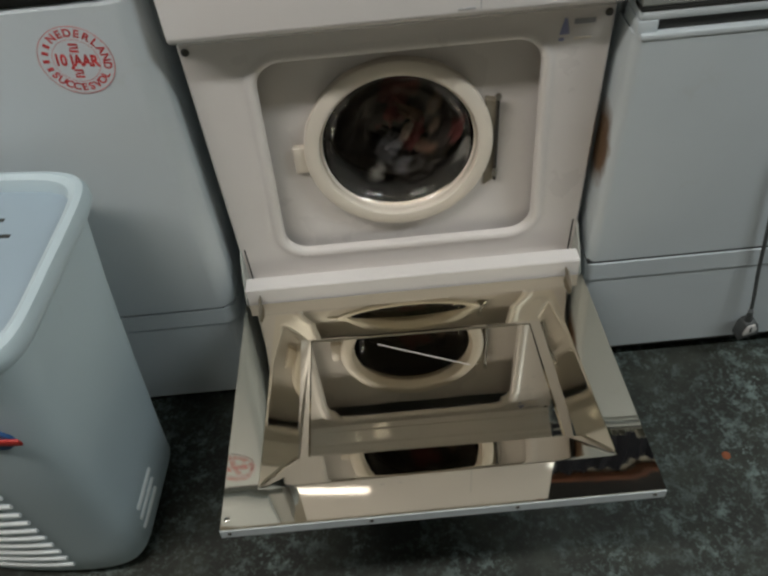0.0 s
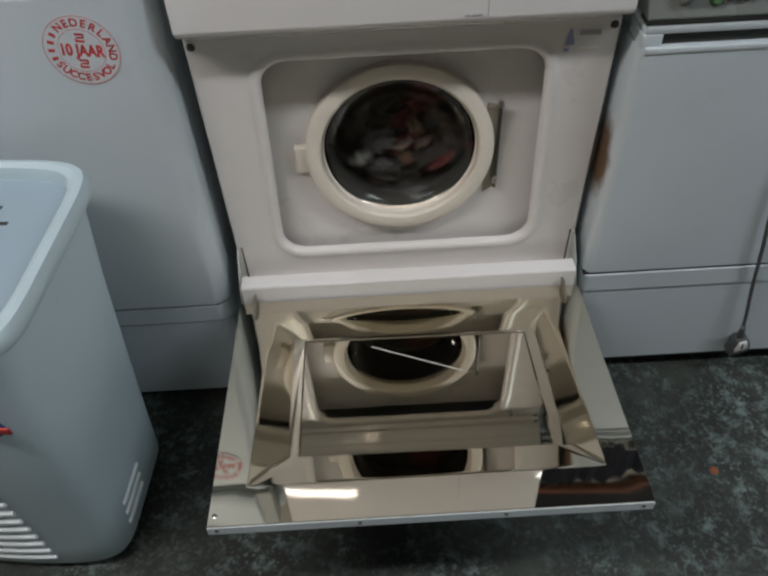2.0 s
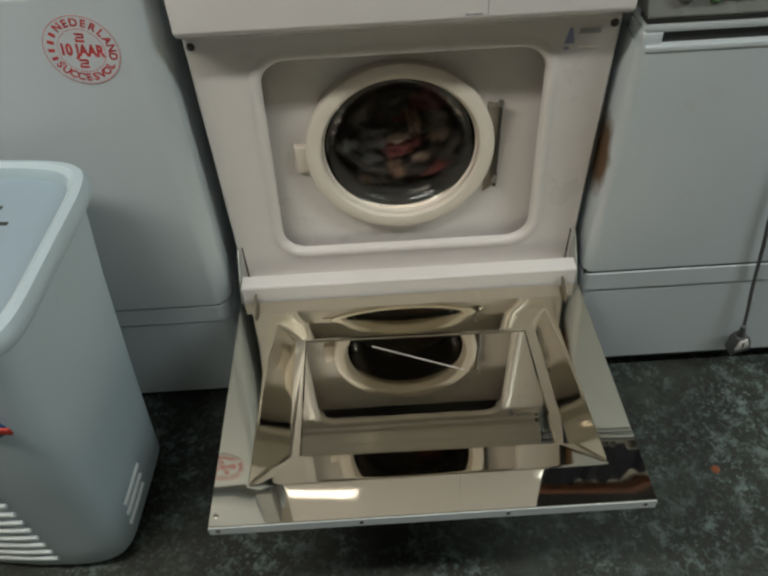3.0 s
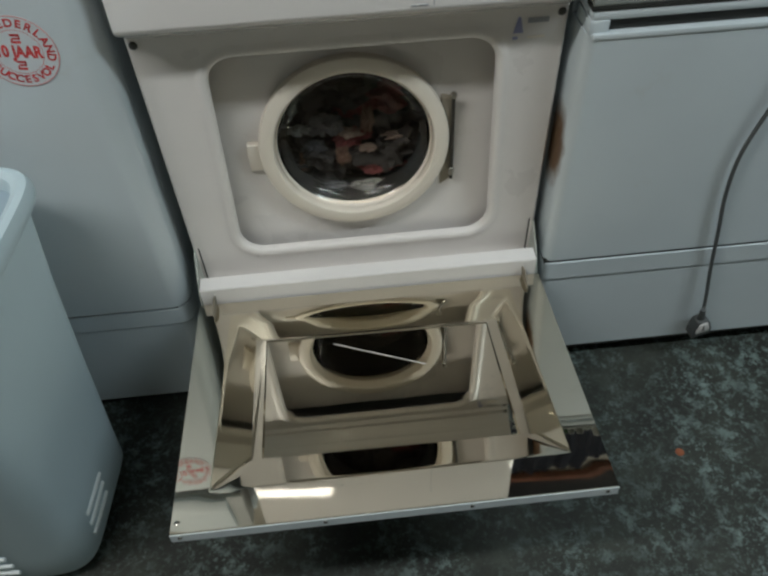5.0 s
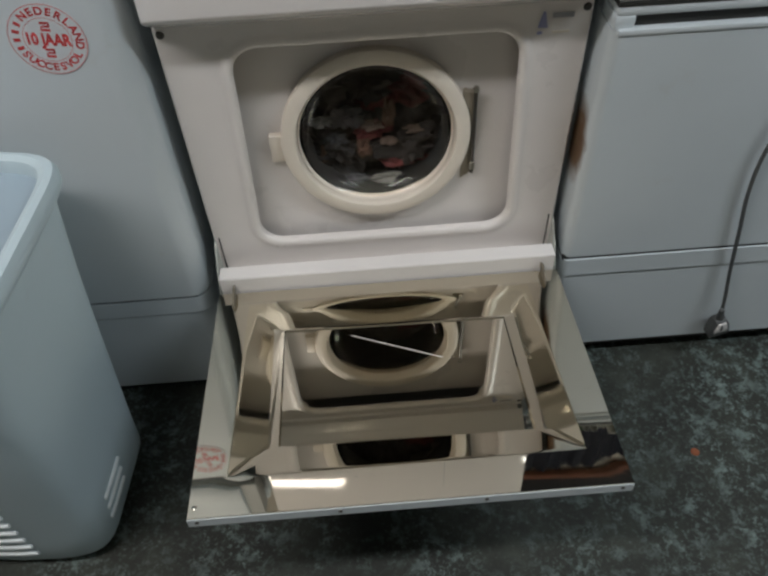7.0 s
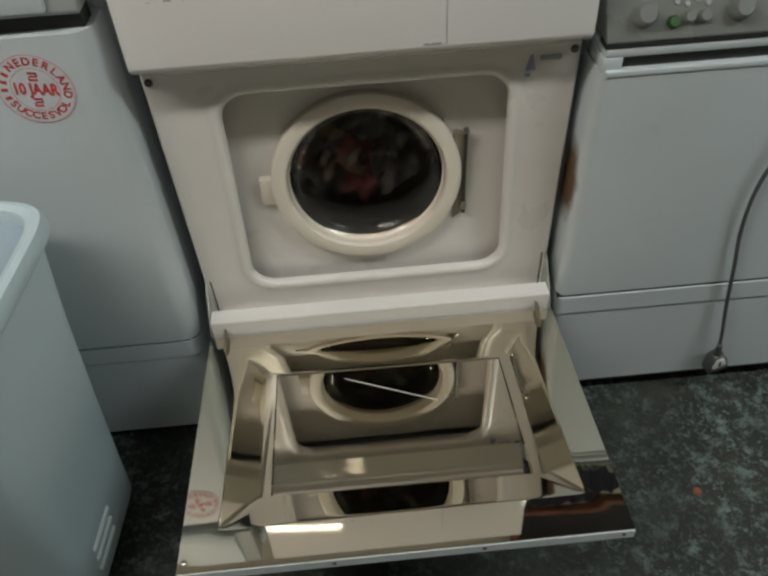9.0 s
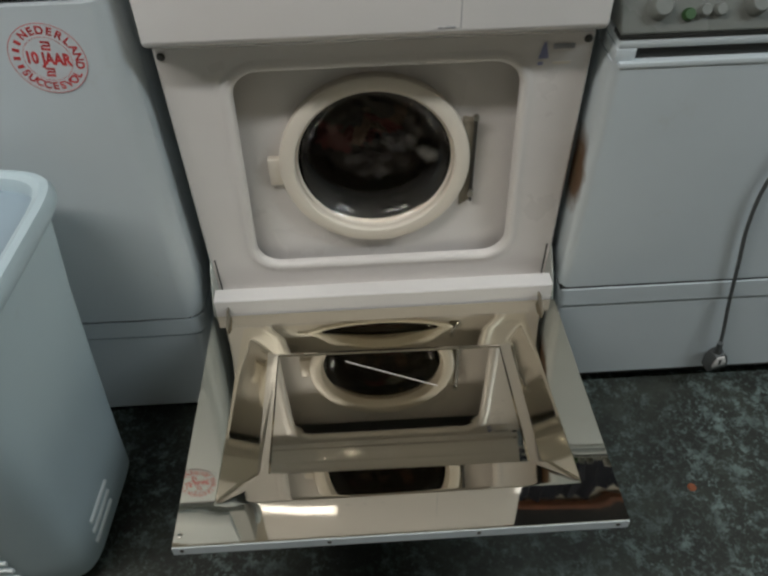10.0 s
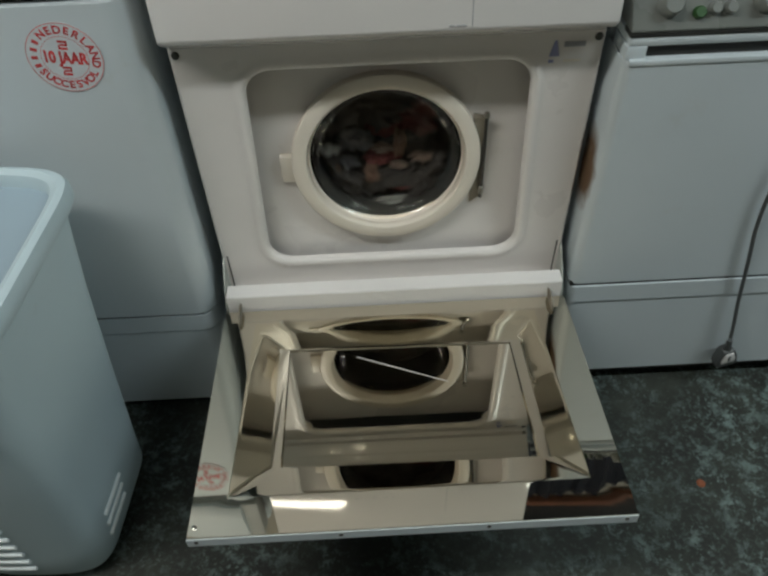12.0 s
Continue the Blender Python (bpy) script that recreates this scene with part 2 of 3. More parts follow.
def lathe(profile, n=64, axis="y", closed=False, bm=None):
    """A profile of (radius, height) points turned round the axis."""
    bm = bm or bmesh.new()
    rings = []
    for r, h in profile:
        if r < 1e-6:
            rings.append([bm.verts.new((0, h, 0) if axis == "y" else (0, 0, h))])
            continue
        ring = []
        for i in range(n):
            c, s = r * math.cos(2 * math.pi * i / n), r * math.sin(2 * math.pi * i / n)
            ring.append(bm.verts.new((c, h, s) if axis == "y" else (c, s, h)))
        rings.append(ring)
    pairs = list(zip(rings, rings[1:])) + ([(rings[-1], rings[0])] if closed else [])
    for a, b in pairs:
        for i in range(n):
            j = (i + 1) % n
            if len(a) == 1 and len(b) > 1:
                bm.faces.new((a[0], b[j], b[i]))
            elif len(b) == 1 and len(a) > 1:
                bm.faces.new((a[i], a[j], b[0]))
            elif len(a) > 1:
                bm.faces.new((a[i], a[j], b[j], b[i]))
    return bm


def tube(points, radius, n=10, bm=None):
    """A round cord along points."""
    bm = bm or bmesh.new()
    pts = [Vector(p) for p in points]
    rings = []
    for i, p in enumerate(pts):
        d = (pts[min(i + 1, len(pts) - 1)] - pts[max(i - 1, 0)]).normalized()
        side = d.cross(Vector((0.3, 0.9, 0.2))).normalized()
        up = side.cross(d)
        rings.append([bm.verts.new(p + radius * (math.cos(a) * side + math.sin(a) * up)) for a in (2 * math.pi * k / n for k in range(n))])
    for a, b in zip(rings, rings[1:]):
        for i in range(n):
            j = (i + 1) % n
            bm.faces.new((a[i], a[j], b[j], b[i]))
    bm.faces.new(rings[0][::-1]), bm.faces.new(rings[-1])
    return bm


def smoothstep(a, b, v):
    s = min(1.0, max(0.0, (v - a) / (b - a)))
    return s * s * (3 - 2 * s)


def lettering(text, size, bm, m, bold=0.018):
    """Letters of the built-in font, as flat faces with a little depth, added to bm at the pose m (their plane is x, y)."""
    cu = bpy.data.curves.new("letters", "FONT")
    cu.body, cu.size, cu.align_x, cu.align_y, cu.extrude, cu.offset = text, size, "CENTER", "CENTER", 0.0002, size * bold
    ob = bpy.data.objects.new("letters", cu)
    scene.collection.objects.link(ob)
    me = ob.to_mesh()
    start = len(bm.verts)
    bm.from_mesh(me)
    bm.verts.ensure_lookup_table()
    for v in bm.verts[start:]:
        v.co = m @ v.co
    ob.to_mesh_clear()
    bpy.data.objects.remove(ob)
    bpy.data.curves.remove(cu)


# ---- the room ----
tagged(part("floor", box(-3.2, 3.2, -4.2, 0.9, -0.06, 0, r=0), FLOOR), "worn dark painted concrete shop floor with pale scuffs", kind="structure")
tagged(part("wall_back", box(-3.2, 3.2, 0.75, 0.9, 0, 2.95, r=0), WALL), "pale painted wall behind the row of machines", kind="structure")
tagged(part("wall_left", box(-3.2, -3.05, -4.2, 0.75, 0, 2.95, r=0), WALL), "pale painted side wall", kind="structure")
tagged(part("wall_right", box(3.05, 3.2, -4.2, 0.75, 0, 2.95, r=0), WALL), "pale painted side wall", kind="structure")
tagged(part("wall_front", box(-3.05, 3.05, -4.2, -4.05, 0, 2.95, r=0), WALL), "pale painted shop wall", kind="structure")
tagged(part("ceiling", box(-3.2, 3.2, -4.2, 0.9, 2.95, 3.05, r=0), CEIL), "plain pale ceiling", kind="structure")


def tube_batten(x, y):
    lamp = thing("tube_lamp", pose(x, y, TUBE_Z), "white fluorescent lamp with a long diffuser hanging under the ceiling", "lamp", "tube lamps")
    h, d = TUBE_LONG / 2, TUBE_WIDE / 2
    part("housing", box(-h - 0.03, h + 0.03, -d - 0.012, d + 0.012, 0.022, 0.085, r=0.004), FASCIA, lamp)
    part("diffuser", box(-h, h, -d, d, -0.022, 0.0215, r=0.010), TUBE, lamp, "long glowing white diffuser")
    for sx in (-1, 1):
        part("end_cap", box(sx * (h + 0.015) - 0.013, sx * (h + 0.015) + 0.013, -d - 0.004, d + 0.004, -0.026, 0.0215, r=0.004), FASCIA, lamp, "white end cap")
        part("rod", tube([(sx * 0.55, 0, 0.083), (sx * 0.55, 0, 0.482)], 0.004, 8), STEEL_DULL, lamp, "thin hanging rod")
    return lamp


for (lx, ly), down, up, tone in TUBES:
    tube_batten(lx, ly)


# ---- the open washing machine ----
CX, CZ = -0.006, 0.542          # middle of the porthole
WASH = thing("washing_machine", pose(0, 0.3, 0), "white front-loading washing machine with its outer door folded down", "washing machine")


def local(ob):
    """The children below are drawn in world metres; this brings them under the machine."""
    ob.matrix_basis = Matrix.Translation((0, -0.3, 0)) @ ob.matrix_basis
    return ob


def w(name, bm, mat, label="", smooth=True):
    return local(part(name, bm, mat, WASH, label, smooth))


LEAN = 3.6          # degrees by which the sunken field and its porthole face upwards


def field_depth(z):
    return 0.027 + math.tan(radians(LEAN)) * (z - 0.358)


def rounded_outline(hx, hz, cz, r, arc=14, side=22):
    """A rounded rectangle with the same count of points whatever its size."""
    pts = []
    for k, (sx, sz) in enumerate(((1, 1), (-1, 1), (-1, -1), (1, -1))):
        for i in range(arc):
            a = math.pi / 2 * (k + i / (arc - 1))
            pts.append((sx * (hx - r) + r * math.cos(a), cz + sz * (hz - r) + r * math.sin(a)))
        x0, z0 = pts[-1]
        nx, nz = ((-1, 1), (-1, -1), (1, -1), (1, 1))[k]
        a = math.pi / 2 * (k + 1)
        x1, z1 = nx * (hx - r) + r * math.cos(a), cz + nz * (hz - r) + r * math.sin(a)
        pts += [(x0 + (x1 - x0) * i / (side + 1), z0 + (z1 - z0) * i / (side + 1)) for i in range(1, side + 1)]
    return pts


def front_panel():
    """A pressed sheet: flat border, raised bead and the rolled rim of a large opening."""
    bm = bmesh.new()

    def field(d):
        return [(x * (1 - 0.052 * (z - 0.545) / 0.36), z) for x, z in rounded_outline(0.2095 + d, 0.183 + d, 0.5420, 0.042 + d)]

    rings = [[(x, 0.012, z) for x, z in rounded_outline(0.2975, 0.2575, 0.5425, 0.001)],
             [(x, 0.003, z) for x, z in rounded_outline(0.2965, 0.2570, 0.5425, 0.001)],
             [(x, 0.0, z) for x, z in rounded_outline(0.2935, 0.2565, 0.5425, 0.002)]]
    for d, lift in ((0.026, 0.0), (0.018, 0.0), (0.0155, -0.0006), (0.012, -0.0020), (0.008, -0.0026), (0.004, -0.0022), (0.0015, -0.0006)):
        rings.append([(x, lift, z) for x, z in field(d)])
    for d, y in ((-0.0002, 0.0012), (-0.0008, 0.0035), (-0.0014, 0.0070), (-0.0016, 0.0110)):
        rings.append([(x, y, z) for x, z in field(d)])
    rows = [[bm.verts.new(p) for p in ring] for ring in rings]
    for a, b in zip(rows, rows[1:]):
        for i in range(len(a)):
            j = (i + 1) % len(a)
            bm.faces.new((a[i], a[j], b[j], b[i]))
    return bm


def inner_panel():
    """The leaning sheet behind the opening, with the round hole for the porthole."""
    bm = bmesh.new()
    last = rounded_outline(0.245, 0.205, 0.542, 0.03)
    rows = []
    for k in range(8):
        ring = []
        for x, z in last:
            v = Vector((x - CX, z - CZ)).normalized() * 0.134
            px, pz = x + (CX + v.x - x) * k / 7, z + (CZ + v.y - z) * k / 7
            ring.append(bm.verts.new((px, field_depth(pz) + 0.0008 * math.sin(40 * px) * math.sin(31 * pz), pz)))
        rows.append(ring)
    for a, b in zip(rows, rows[1:]):
        for i in range(len(a)):
            j = (i + 1) % len(a)
            bm.faces.new((a[i], a[j], b[j], b[i]))
    return bm


w("inner_panel", inner_panel(), ENAMEL_PANEL, "white sheet behind the opening")
w("front_panel", front_panel(), ENAMEL_PANEL, "worn white enamelled front with a large rounded opening")
for sx in (-1, 1):
    a, b = sorted((sx * 0.2975, sx * 0.2955))
    w("side_panel", box(a, b, 0.012, 0.58, 0.03, 0.94, r=0), ENAMEL)
w("back_panel", box(-0.2955, 0.2955, 0.575, 0.58, 0.03, 0.94, r=0), STEEL_DULL)
w("top_panel", box(-0.2975, 0.2975, 0.032, 0.585, 0.94, 1.017, r=0.006), ENAMEL)
w("base_plate", box(-0.2955, 0.2955, 0.012, 0.575, 0.03, 0.04, r=0), STEEL_DULL)
w("plinth", box(-0.29, 0.29, 0.004, 0.014, 0.03, 0.30, r=0.002), ENAMEL)
for sx in (-0.24, 0.24):
    for sy in (0.07, 0.52):
        w("foot", lathe([(0, 0.0), (0.022, 0.0), (0.022, 0.012), (0.009, 0.014), (0.009, 0.032), (0, 0.032)], 16, "z"), RUBBER).location += Vector((sx, sy, 0))

# control fascia: front face, slanted underside, rounded lower corners
w("control_panel", prism([(0.03, 0.764), (0.0, 0.762), (-0.040, 0.787), (-0.046, 0.794), (-0.0332, 1.010), (-0.025, 1.017), (0.03, 1.017)],
                         -0.294, 0.294, r=0.003), FASCIA, "white control fascia overhanging the front")
w("drawer_seam", prism([(-0.0462, 0.798), (-0.0368, 0.950), (-0.034, 0.950), (-0.043, 0.798)], 0.1045, 0.1055), GREY_INK, "thin seam beside the control field")
for i in range(12):
    w("marking", box(-0.25 + 0.021 * i, -0.25 + 0.021 * i + (0.005, 0.009, 0.003)[i % 3], -0.0412, -0.0398, 0.8735, 0.8757 + 0.002 * (i % 2), r=0), GREY_INK)
w("marking", box(0.076, 0.083, -0.0468, -0.0455, 0.7990, 0.8005, r=0), GREY_INK)
w("marking", box(0.085, 0.098, -0.0468, -0.0455, 0.7990, 0.8005, r=0), GREY_INK)

for sx in (-1, 1):
    screw = lathe([(0, -0.0035), (0.0045, -0.003), (0.0058, -0.0008), (0.0058, 0.002)], 20)
    w("screw", screw, SCREW, "dark screw head").location += Vector((0.287 * sx, 0.0, 0.753))
    a, b = sorted((0.2862 * sx, 0.2885 * sx))
    w("hinge_slot", box(a, b, -0.0006, 0.004, 0.303, 0.377, r=0), DARK, "dark hinge slot")
    arc = [(0.002, 0.372), (-0.010, 0.366), (-0.024, 0.350), (-0.040, 0.334), (-0.056, 0.308), (-0.062, 0.290), (-0.050, 0.276), (0.002, 0.276)]
    a, b = sorted((0.2935 * sx, 0.2965 * sx))
    w("hinge_plate", prism(arc, a, b, r=0.0008, seg=1), PLATE, "pale curved hinge plate")

w("hinge_rail", prism([(0.002, 0.285), (0.002, 0.300), (-0.028, 0.300), (-0.0295, 0.3335), (-0.031, 0.335), (-0.0575, 0.335), (-0.0595, 0.333), (-0.0605, 0.303), (-0.0605, 0.285)],
                      -0.291, 0.291), FASCIA, "white rail along the hinge", smooth=False)

# the small supplier's mark in the upper corner, drawn as plain shapes
w("sticker", prism([(0.222, 0.727), (0.236, 0.727), (0.2305, 0.750), (0.2275, 0.750)], -0.0016, -0.0006, "y"), BLUE_INK, "small blue mark")
w("sticker", box(0.222, 0.229, -0.0016, -0.0006, 0.7175, 0.7215, r=0), BLUE_INK)
w("sticker", box(0.241, 0.270, -0.0016, -0.0006, 0.7405, 0.7475, r=0), GREY_INK)
w("sticker", box(0.243, 0.267, -0.0016, -0.0006, 0.7180, 0.7215, r=0), CREAM)


# ---- porthole ----
def at_port(ob, y=0.0):
    """Sets a turned part on the leaning field, round the porthole's middle."""
    ob.matrix_basis = ob.matrix_basis @ pose(CX, field_depth(CZ) + y, CZ, -LEAN)
    return ob


ring = [(0.1480, 0.006), (0.1490, -0.004), (0.1490, -0.0135), (0.1480, -0.0160), (0.1460, -0.0170), (0.1375, -0.0180), (0.1290, -0.0186), (0.1268, -0.0178), (0.1245, -0.0135),
        (0.1237, 0.0), (0.1237, 0.012), (0.134, 0.012)]
at_port(w("porthole_ring", lathe([(r * 1.008, h) for r, h in ring], 96, closed=True), CREAM, "cream plastic porthole ring"))
seal = [(0.1242, -0.009), (0.1233, -0.0105), (0.1225, -0.009), (0.1220, 0.001), (0.1242, 0.004)]
at_port(w("seal", lathe(seal, 80, closed=True), CREAM, "thin pale inner rim"))
bowl = [(0.0, 0.026), (0.050, 0.0255), (0.085, 0.024), (0.100, 0.022), (0.109, 0.017), (0.115, 0.008), (0.1222, -0.001),
        (0.1222, 0.004), (0.1185, 0.0115), (0.112, 0.0215), (0.1015, 0.0265), (0.086, 0.0285), (0.050, 0.0300), (0.0, 0.0305)]
pane_ob = at_port(w("glass", lathe(bowl, 80), GLASS, "dark bulging porthole glass"))
pane_ob.visible_shadow = False
tub = [(0.129, 0.008), (0.129, 0.10), (0.27, 0.10), (0.27, 0.54), (0, 0.54)]
at_port(w("tub", lathe(tub, 64), BELLOWS, "black rubber bellows and tub"))
w("latch", box(-0.175, -0.146, 0.028, 0.046, 0.509, 0.558, r=0.002), CREAM, "cream door latch block")
w("hinge_backing", prism([(0.132, 0.614), (0.1500, 0.610), (0.1500, 0.460), (0.132, 0.447)], 0.030, 0.056, "y", r=0.001), TARNISHED, "tarnished porthole hinge")
w("hinge_pin", tube([(0.1495, 0.029, 0.619), (0.1500, 0.026, 0.461)], 0.0028, 10), SCREW, "thin dark hinge pin")
w("hinge_pin", lathe([(0, -0.004), (0.0045, -0.003), (0.0045, 0.004), (0, 0.005)], 12), STEEL_DULL).location += Vector((0.1495, 0.027, 0.619))
w("hinge_pin", lathe([(0.003, -0.008), (0.0045, -0.007), (0.0045, 0.007), (0.003, 0.008)], 12, "z"), STEEL_DULL).location += Vector((0.1499, 0.026, 0.477))


# ---- the folded-down outer door ----
def door_shell():
    """The white outer skin with its folded-up edges, open towards the steel lining."""
    bm = bmesh.new()
    def ring(d, front):
        return [(-0.2975 + d, -d), (0.2975 - d, -d), (0.2975 - d, -0.424 + front), (-0.2975 + d, -0.424 + front)]

    # the skin tapers inwards below its narrow edge
    levels = [(ring(0.030, 0.060), -0.052), (ring(0.004, 0.006), -0.024), (ring(0.0, 0.0), -0.019), (ring(0.0, 0.0), -0.0035), (ring(0.0025, 0.003), -0.0035),
              (ring(0.0025, 0.003), -0.019), (ring(0.0325, 0.062), -0.0495)]
    rows = [[bm.verts.new((*p, z)) for p in pts] for pts, z in levels]
    for a, b in zip(rows, rows[1:]):
        for i in range(4):
            bm.faces.new((a[i], a[(i + 1) % 4], b[(i + 1) % 4], b[i]))
    bm.faces.new(rows[0][::-1]), bm.faces.new(rows[-1])
    return bm


DOOR = part("outer_door", door_shell(), ENAMEL, WASH, "white outer door folded down, lined with mirror-bright steel")
DOOR.matrix_basis = Matrix.Translation((0, -0.3, 0)) @ pose(0, -0.064, 0.3035, -4.4)


def tray():
    """The pressed steel lining: flat flange, four walls with mitred corners, a narrow strip at their foot and a floor that sinks towards the front."""
    bm = bmesh.new()
    top = [(-0.242, -0.033), (0.238, -0.033), (0.2505, -0.367), (-0.2505, -0.368)]
    foot = [(-0.1975, -0.0880, -0.0085), (0.2020, -0.0930, -0.0085), (0.2047, -0.3215, -0.0100), (-0.1971, -0.3170, -0.0100)]
    steps = [0.0, 0.02, 0.04, 0.08, 0.12, 0.16, 0.20, 0.25, 0.30, 0.35, 0.40, 0.45, 0.5, 0.6, 0.7, 0.8, 0.9, 1.0]

    dips = (0, 0, -0.0003, -0.0003)
    BACK, REST = 0.45, 0.10         # how far the lip is rolled: wide along the hinge, tight on the other sides

    def wall_at(side, f, s):
        """A point of a wall: f along it, s from the lip down to the foot."""
        k = (side + 1) % 4
        (x0, y0), (x1, y1) = top[side], top[k]
        p0 = Vector((x0 + (x1 - x0) * f, y0 + (y1 - y0) * f, dips[side] + (dips[k] - dips[side]) * f))
        p1 = Vector(foot[side]).lerp(Vector(foot[k]), f)
        a = (BACK, BACK + (REST - BACK) * smoothstep(0, 0.3, f), REST, REST + (BACK - REST) * smoothstep(0.7, 1, f))[side]
        sink = (s * s / (2 * a) if s < a else s - a / 2) / (1 - a / 2)
        return Vector((p0.x + (p1.x - p0.x) * s, p0.y + (p1.y - p0.y) * s, (1 - s) * p0.z + p1.z * sink))

    def floor_at(x, y):
        wave = 0.00007 * smoothstep(0.20, 0.32, -y) * (math.sin(190 * y) + 0.6 * math.sin(430 * y + 1) + 0.4 * math.sin(9 * x))
        return Vector((x, y, -0.0115 - math.tan(radians(1.8)) * (-y - 0.091) + wave))

    def quad(points, smooth=False):
        bm.faces.new([bm.verts.new(p) for p in points]).smooth = smooth

    cols = 28
    for side in range(4):
        rows = []
        for s in steps:
            rows.append([bm.verts.new(wall_at(side, i / cols, s)) for i in range(cols + 1)])
        for a, b in zip(rows, rows[1:]):
            for i in range(cols):
                f = bm.faces.new((a[i], a[i + 1], b[i + 1], b[i]))
                f.smooth, f.material_index = True, int(side != 2)
    q = [wall_at(side, 0.0, 0.0) for side in range(4)]
    rim = [(-0.2965, -0.001), (0.2965, -0.001), (0.2965, -0.4228), (-0.2965, -0.4228)]
    a0 = [Vector(p) for p in foot]
    b0 = [a0[0] + Vector((0.0165, -0.003, -0.001)), a0[1] + Vector((-0.0165, -0.003, -0.001)), a0[2] + Vector((-0.015, 0.0015, -0.0005)), a0[3] + Vector((0.015, 0.0015, -0.0005))]
    c0 = [floor_at(b0[0].x + 0.001, b0[0].y - 0.001), floor_at(b0[1].x - 0.001, b0[1].y - 0.001), floor_at(b0[2].x - 0.002, b0[2].y + 0.003), floor_at(b0[3].x + 0.002, b0[3].y + 0.003)]
    for side in range(4):
        k = (side + 1) % 4
        lines = []
        for j in range(5):
            p0, p1 = Vector((*rim[side], 0)).lerp(q[side], j / 4), Vector((*rim[k], 0)).lerp(q[k], j / 4)
            lines.append([bm.verts.new(p0.lerp(p1, i / cols)) for i in range(cols + 1)])
        for a, b in zip(lines, lines[1:]):
            for i in range(cols):
                bm.faces.new((a[i], a[i + 1], b[i + 1], b[i])).smooth = True
        quad(((*rim[side], 0), (*rim[side], -0.003), (*rim[k], -0.003), (*rim[k], 0)))
        quad((a0[side], a0[k], b0[k], b0[side]))
        quad((b0[side], b0[k], c0[k], c0[side]))
    lines = []
    for j in range(49):
        p0, p1 = c0[0].lerp(c0[3], j / 48), c0[1].lerp(c0[2], j / 48)
        lines.append([bm.verts.new(floor_at(p0.x + (p1.x - p0.x) * i / 12, p0.y + (p1.y - p0.y) * i / 12)) for i in range(13)])
    for a, b in zip(lines, lines[1:]):
        for i in range(12):
            bm.faces.new((a[i], a[i + 1], b[i + 1], b[i])).smooth = True
    return bm


def steel_part(name, bm, parent, label=""):
    """The lining faces upwards; only its walls are shaded round."""
    me = bpy.data.meshes.new(name)
    bmesh.ops.remove_doubles(bm, verts=bm.verts[:], dist=1e-5)
    bm.normal_update()
    for f in bm.faces:
        if f.normal.z < 0:
            f.normal_flip()
    bm.to_mesh(me)
    bm.free()
    me.materials.append(STEEL)
    me.materials.append(STEEL_DRAWN)
    me.set_sharp_from_angle(angle=radians(20))
    ob = new(name, me)
    ob.parent = parent
    return tagged(ob, label)


steel_part("steel_lining", tray(), DOOR, "mirror-bright pressed steel lining with a sunken tray")
part("corner_stud", lathe([(0, 0.0012), (0.0025, 0.001), (0.004, 0.0)], 16, "z"), STEEL_DULL, DOOR, "small dull rivet", at=pose(-0.2885, -0.4080, 0))
# thin white cord laid slantwise on the tray floor
part("pale_line", tube([(-0.0703, -0.1096, -0.0117), (0.0, -0.139, -0.0126), (0.074, -0.170, -0.0136)], 0.0007, 6), FASCIA, DOOR, "thin pale line across the tray")
for x in (-0.285, -0.095, 0.10, 0.283):
    part("screw", lathe([(0, -0.0012), (0.0026, -0.001), (0.0032, 0.001)], 12), SCREW, DOOR, at=pose(x, -0.4242, -0.0095))
for sx in (-1, 1):
    part("hinge_arm", prism([(0.000, 0.0), (0.004, 0.017), (-0.012, 0.022), (-0.034, 0.012), (-0.040, 0.0006), (-0.02, -0.002)],
                            sx * 0.268 - 0.0012, sx * 0.268 + 0.0012, r=0.0005, seg=1), TARNISHED, DOOR, "steel hinge arm")


# ---- neighbouring machines ----
def rounded_slab(x0, x1, y0, y1, z0, z1, r):
    """A slab whose front upright edges (towards -y) are well rounded."""
    pts = [(x0, y1), (x0, y0 + r)]
    pts += [(x0 + r - r * math.cos(a), y0 + r - r * math.sin(a)) for a in (math.pi / 2 * k / 16 for k in range(1, 16))]
    pts += [(x0 + r, y0), (x1 - r, y0)]
    pts += [(x1 - r + r * math.sin(a), y0 + r - r * math.cos(a)) for a in (math.pi / 2 * k / 16 for k in range(1, 16))]
    pts += [(x1, y0 + r), (x1, y1)]
    bm = bmesh.new()
    lo, hi = [bm.verts.new((*p, z0)) for p in pts], [bm.verts.new((*p, z1)) for p in pts]
    bm.faces.new(lo[::-1]), bm.faces.new(hi)
    for i in range(len(pts)):
        j = (i + 1) % len(pts)
        bm.faces.new((lo[i], lo[j], hi[j], hi[i])).smooth = 0 < i < len(pts) - 2
    rims = [e for e in bm.edges if abs(e.verts[0].co.z - e.verts[1].co.z) < 1e-6]
    bmesh.ops.bevel(bm, geom=rims, offset=0.001, segments=1, affect="EDGES")
    return bm


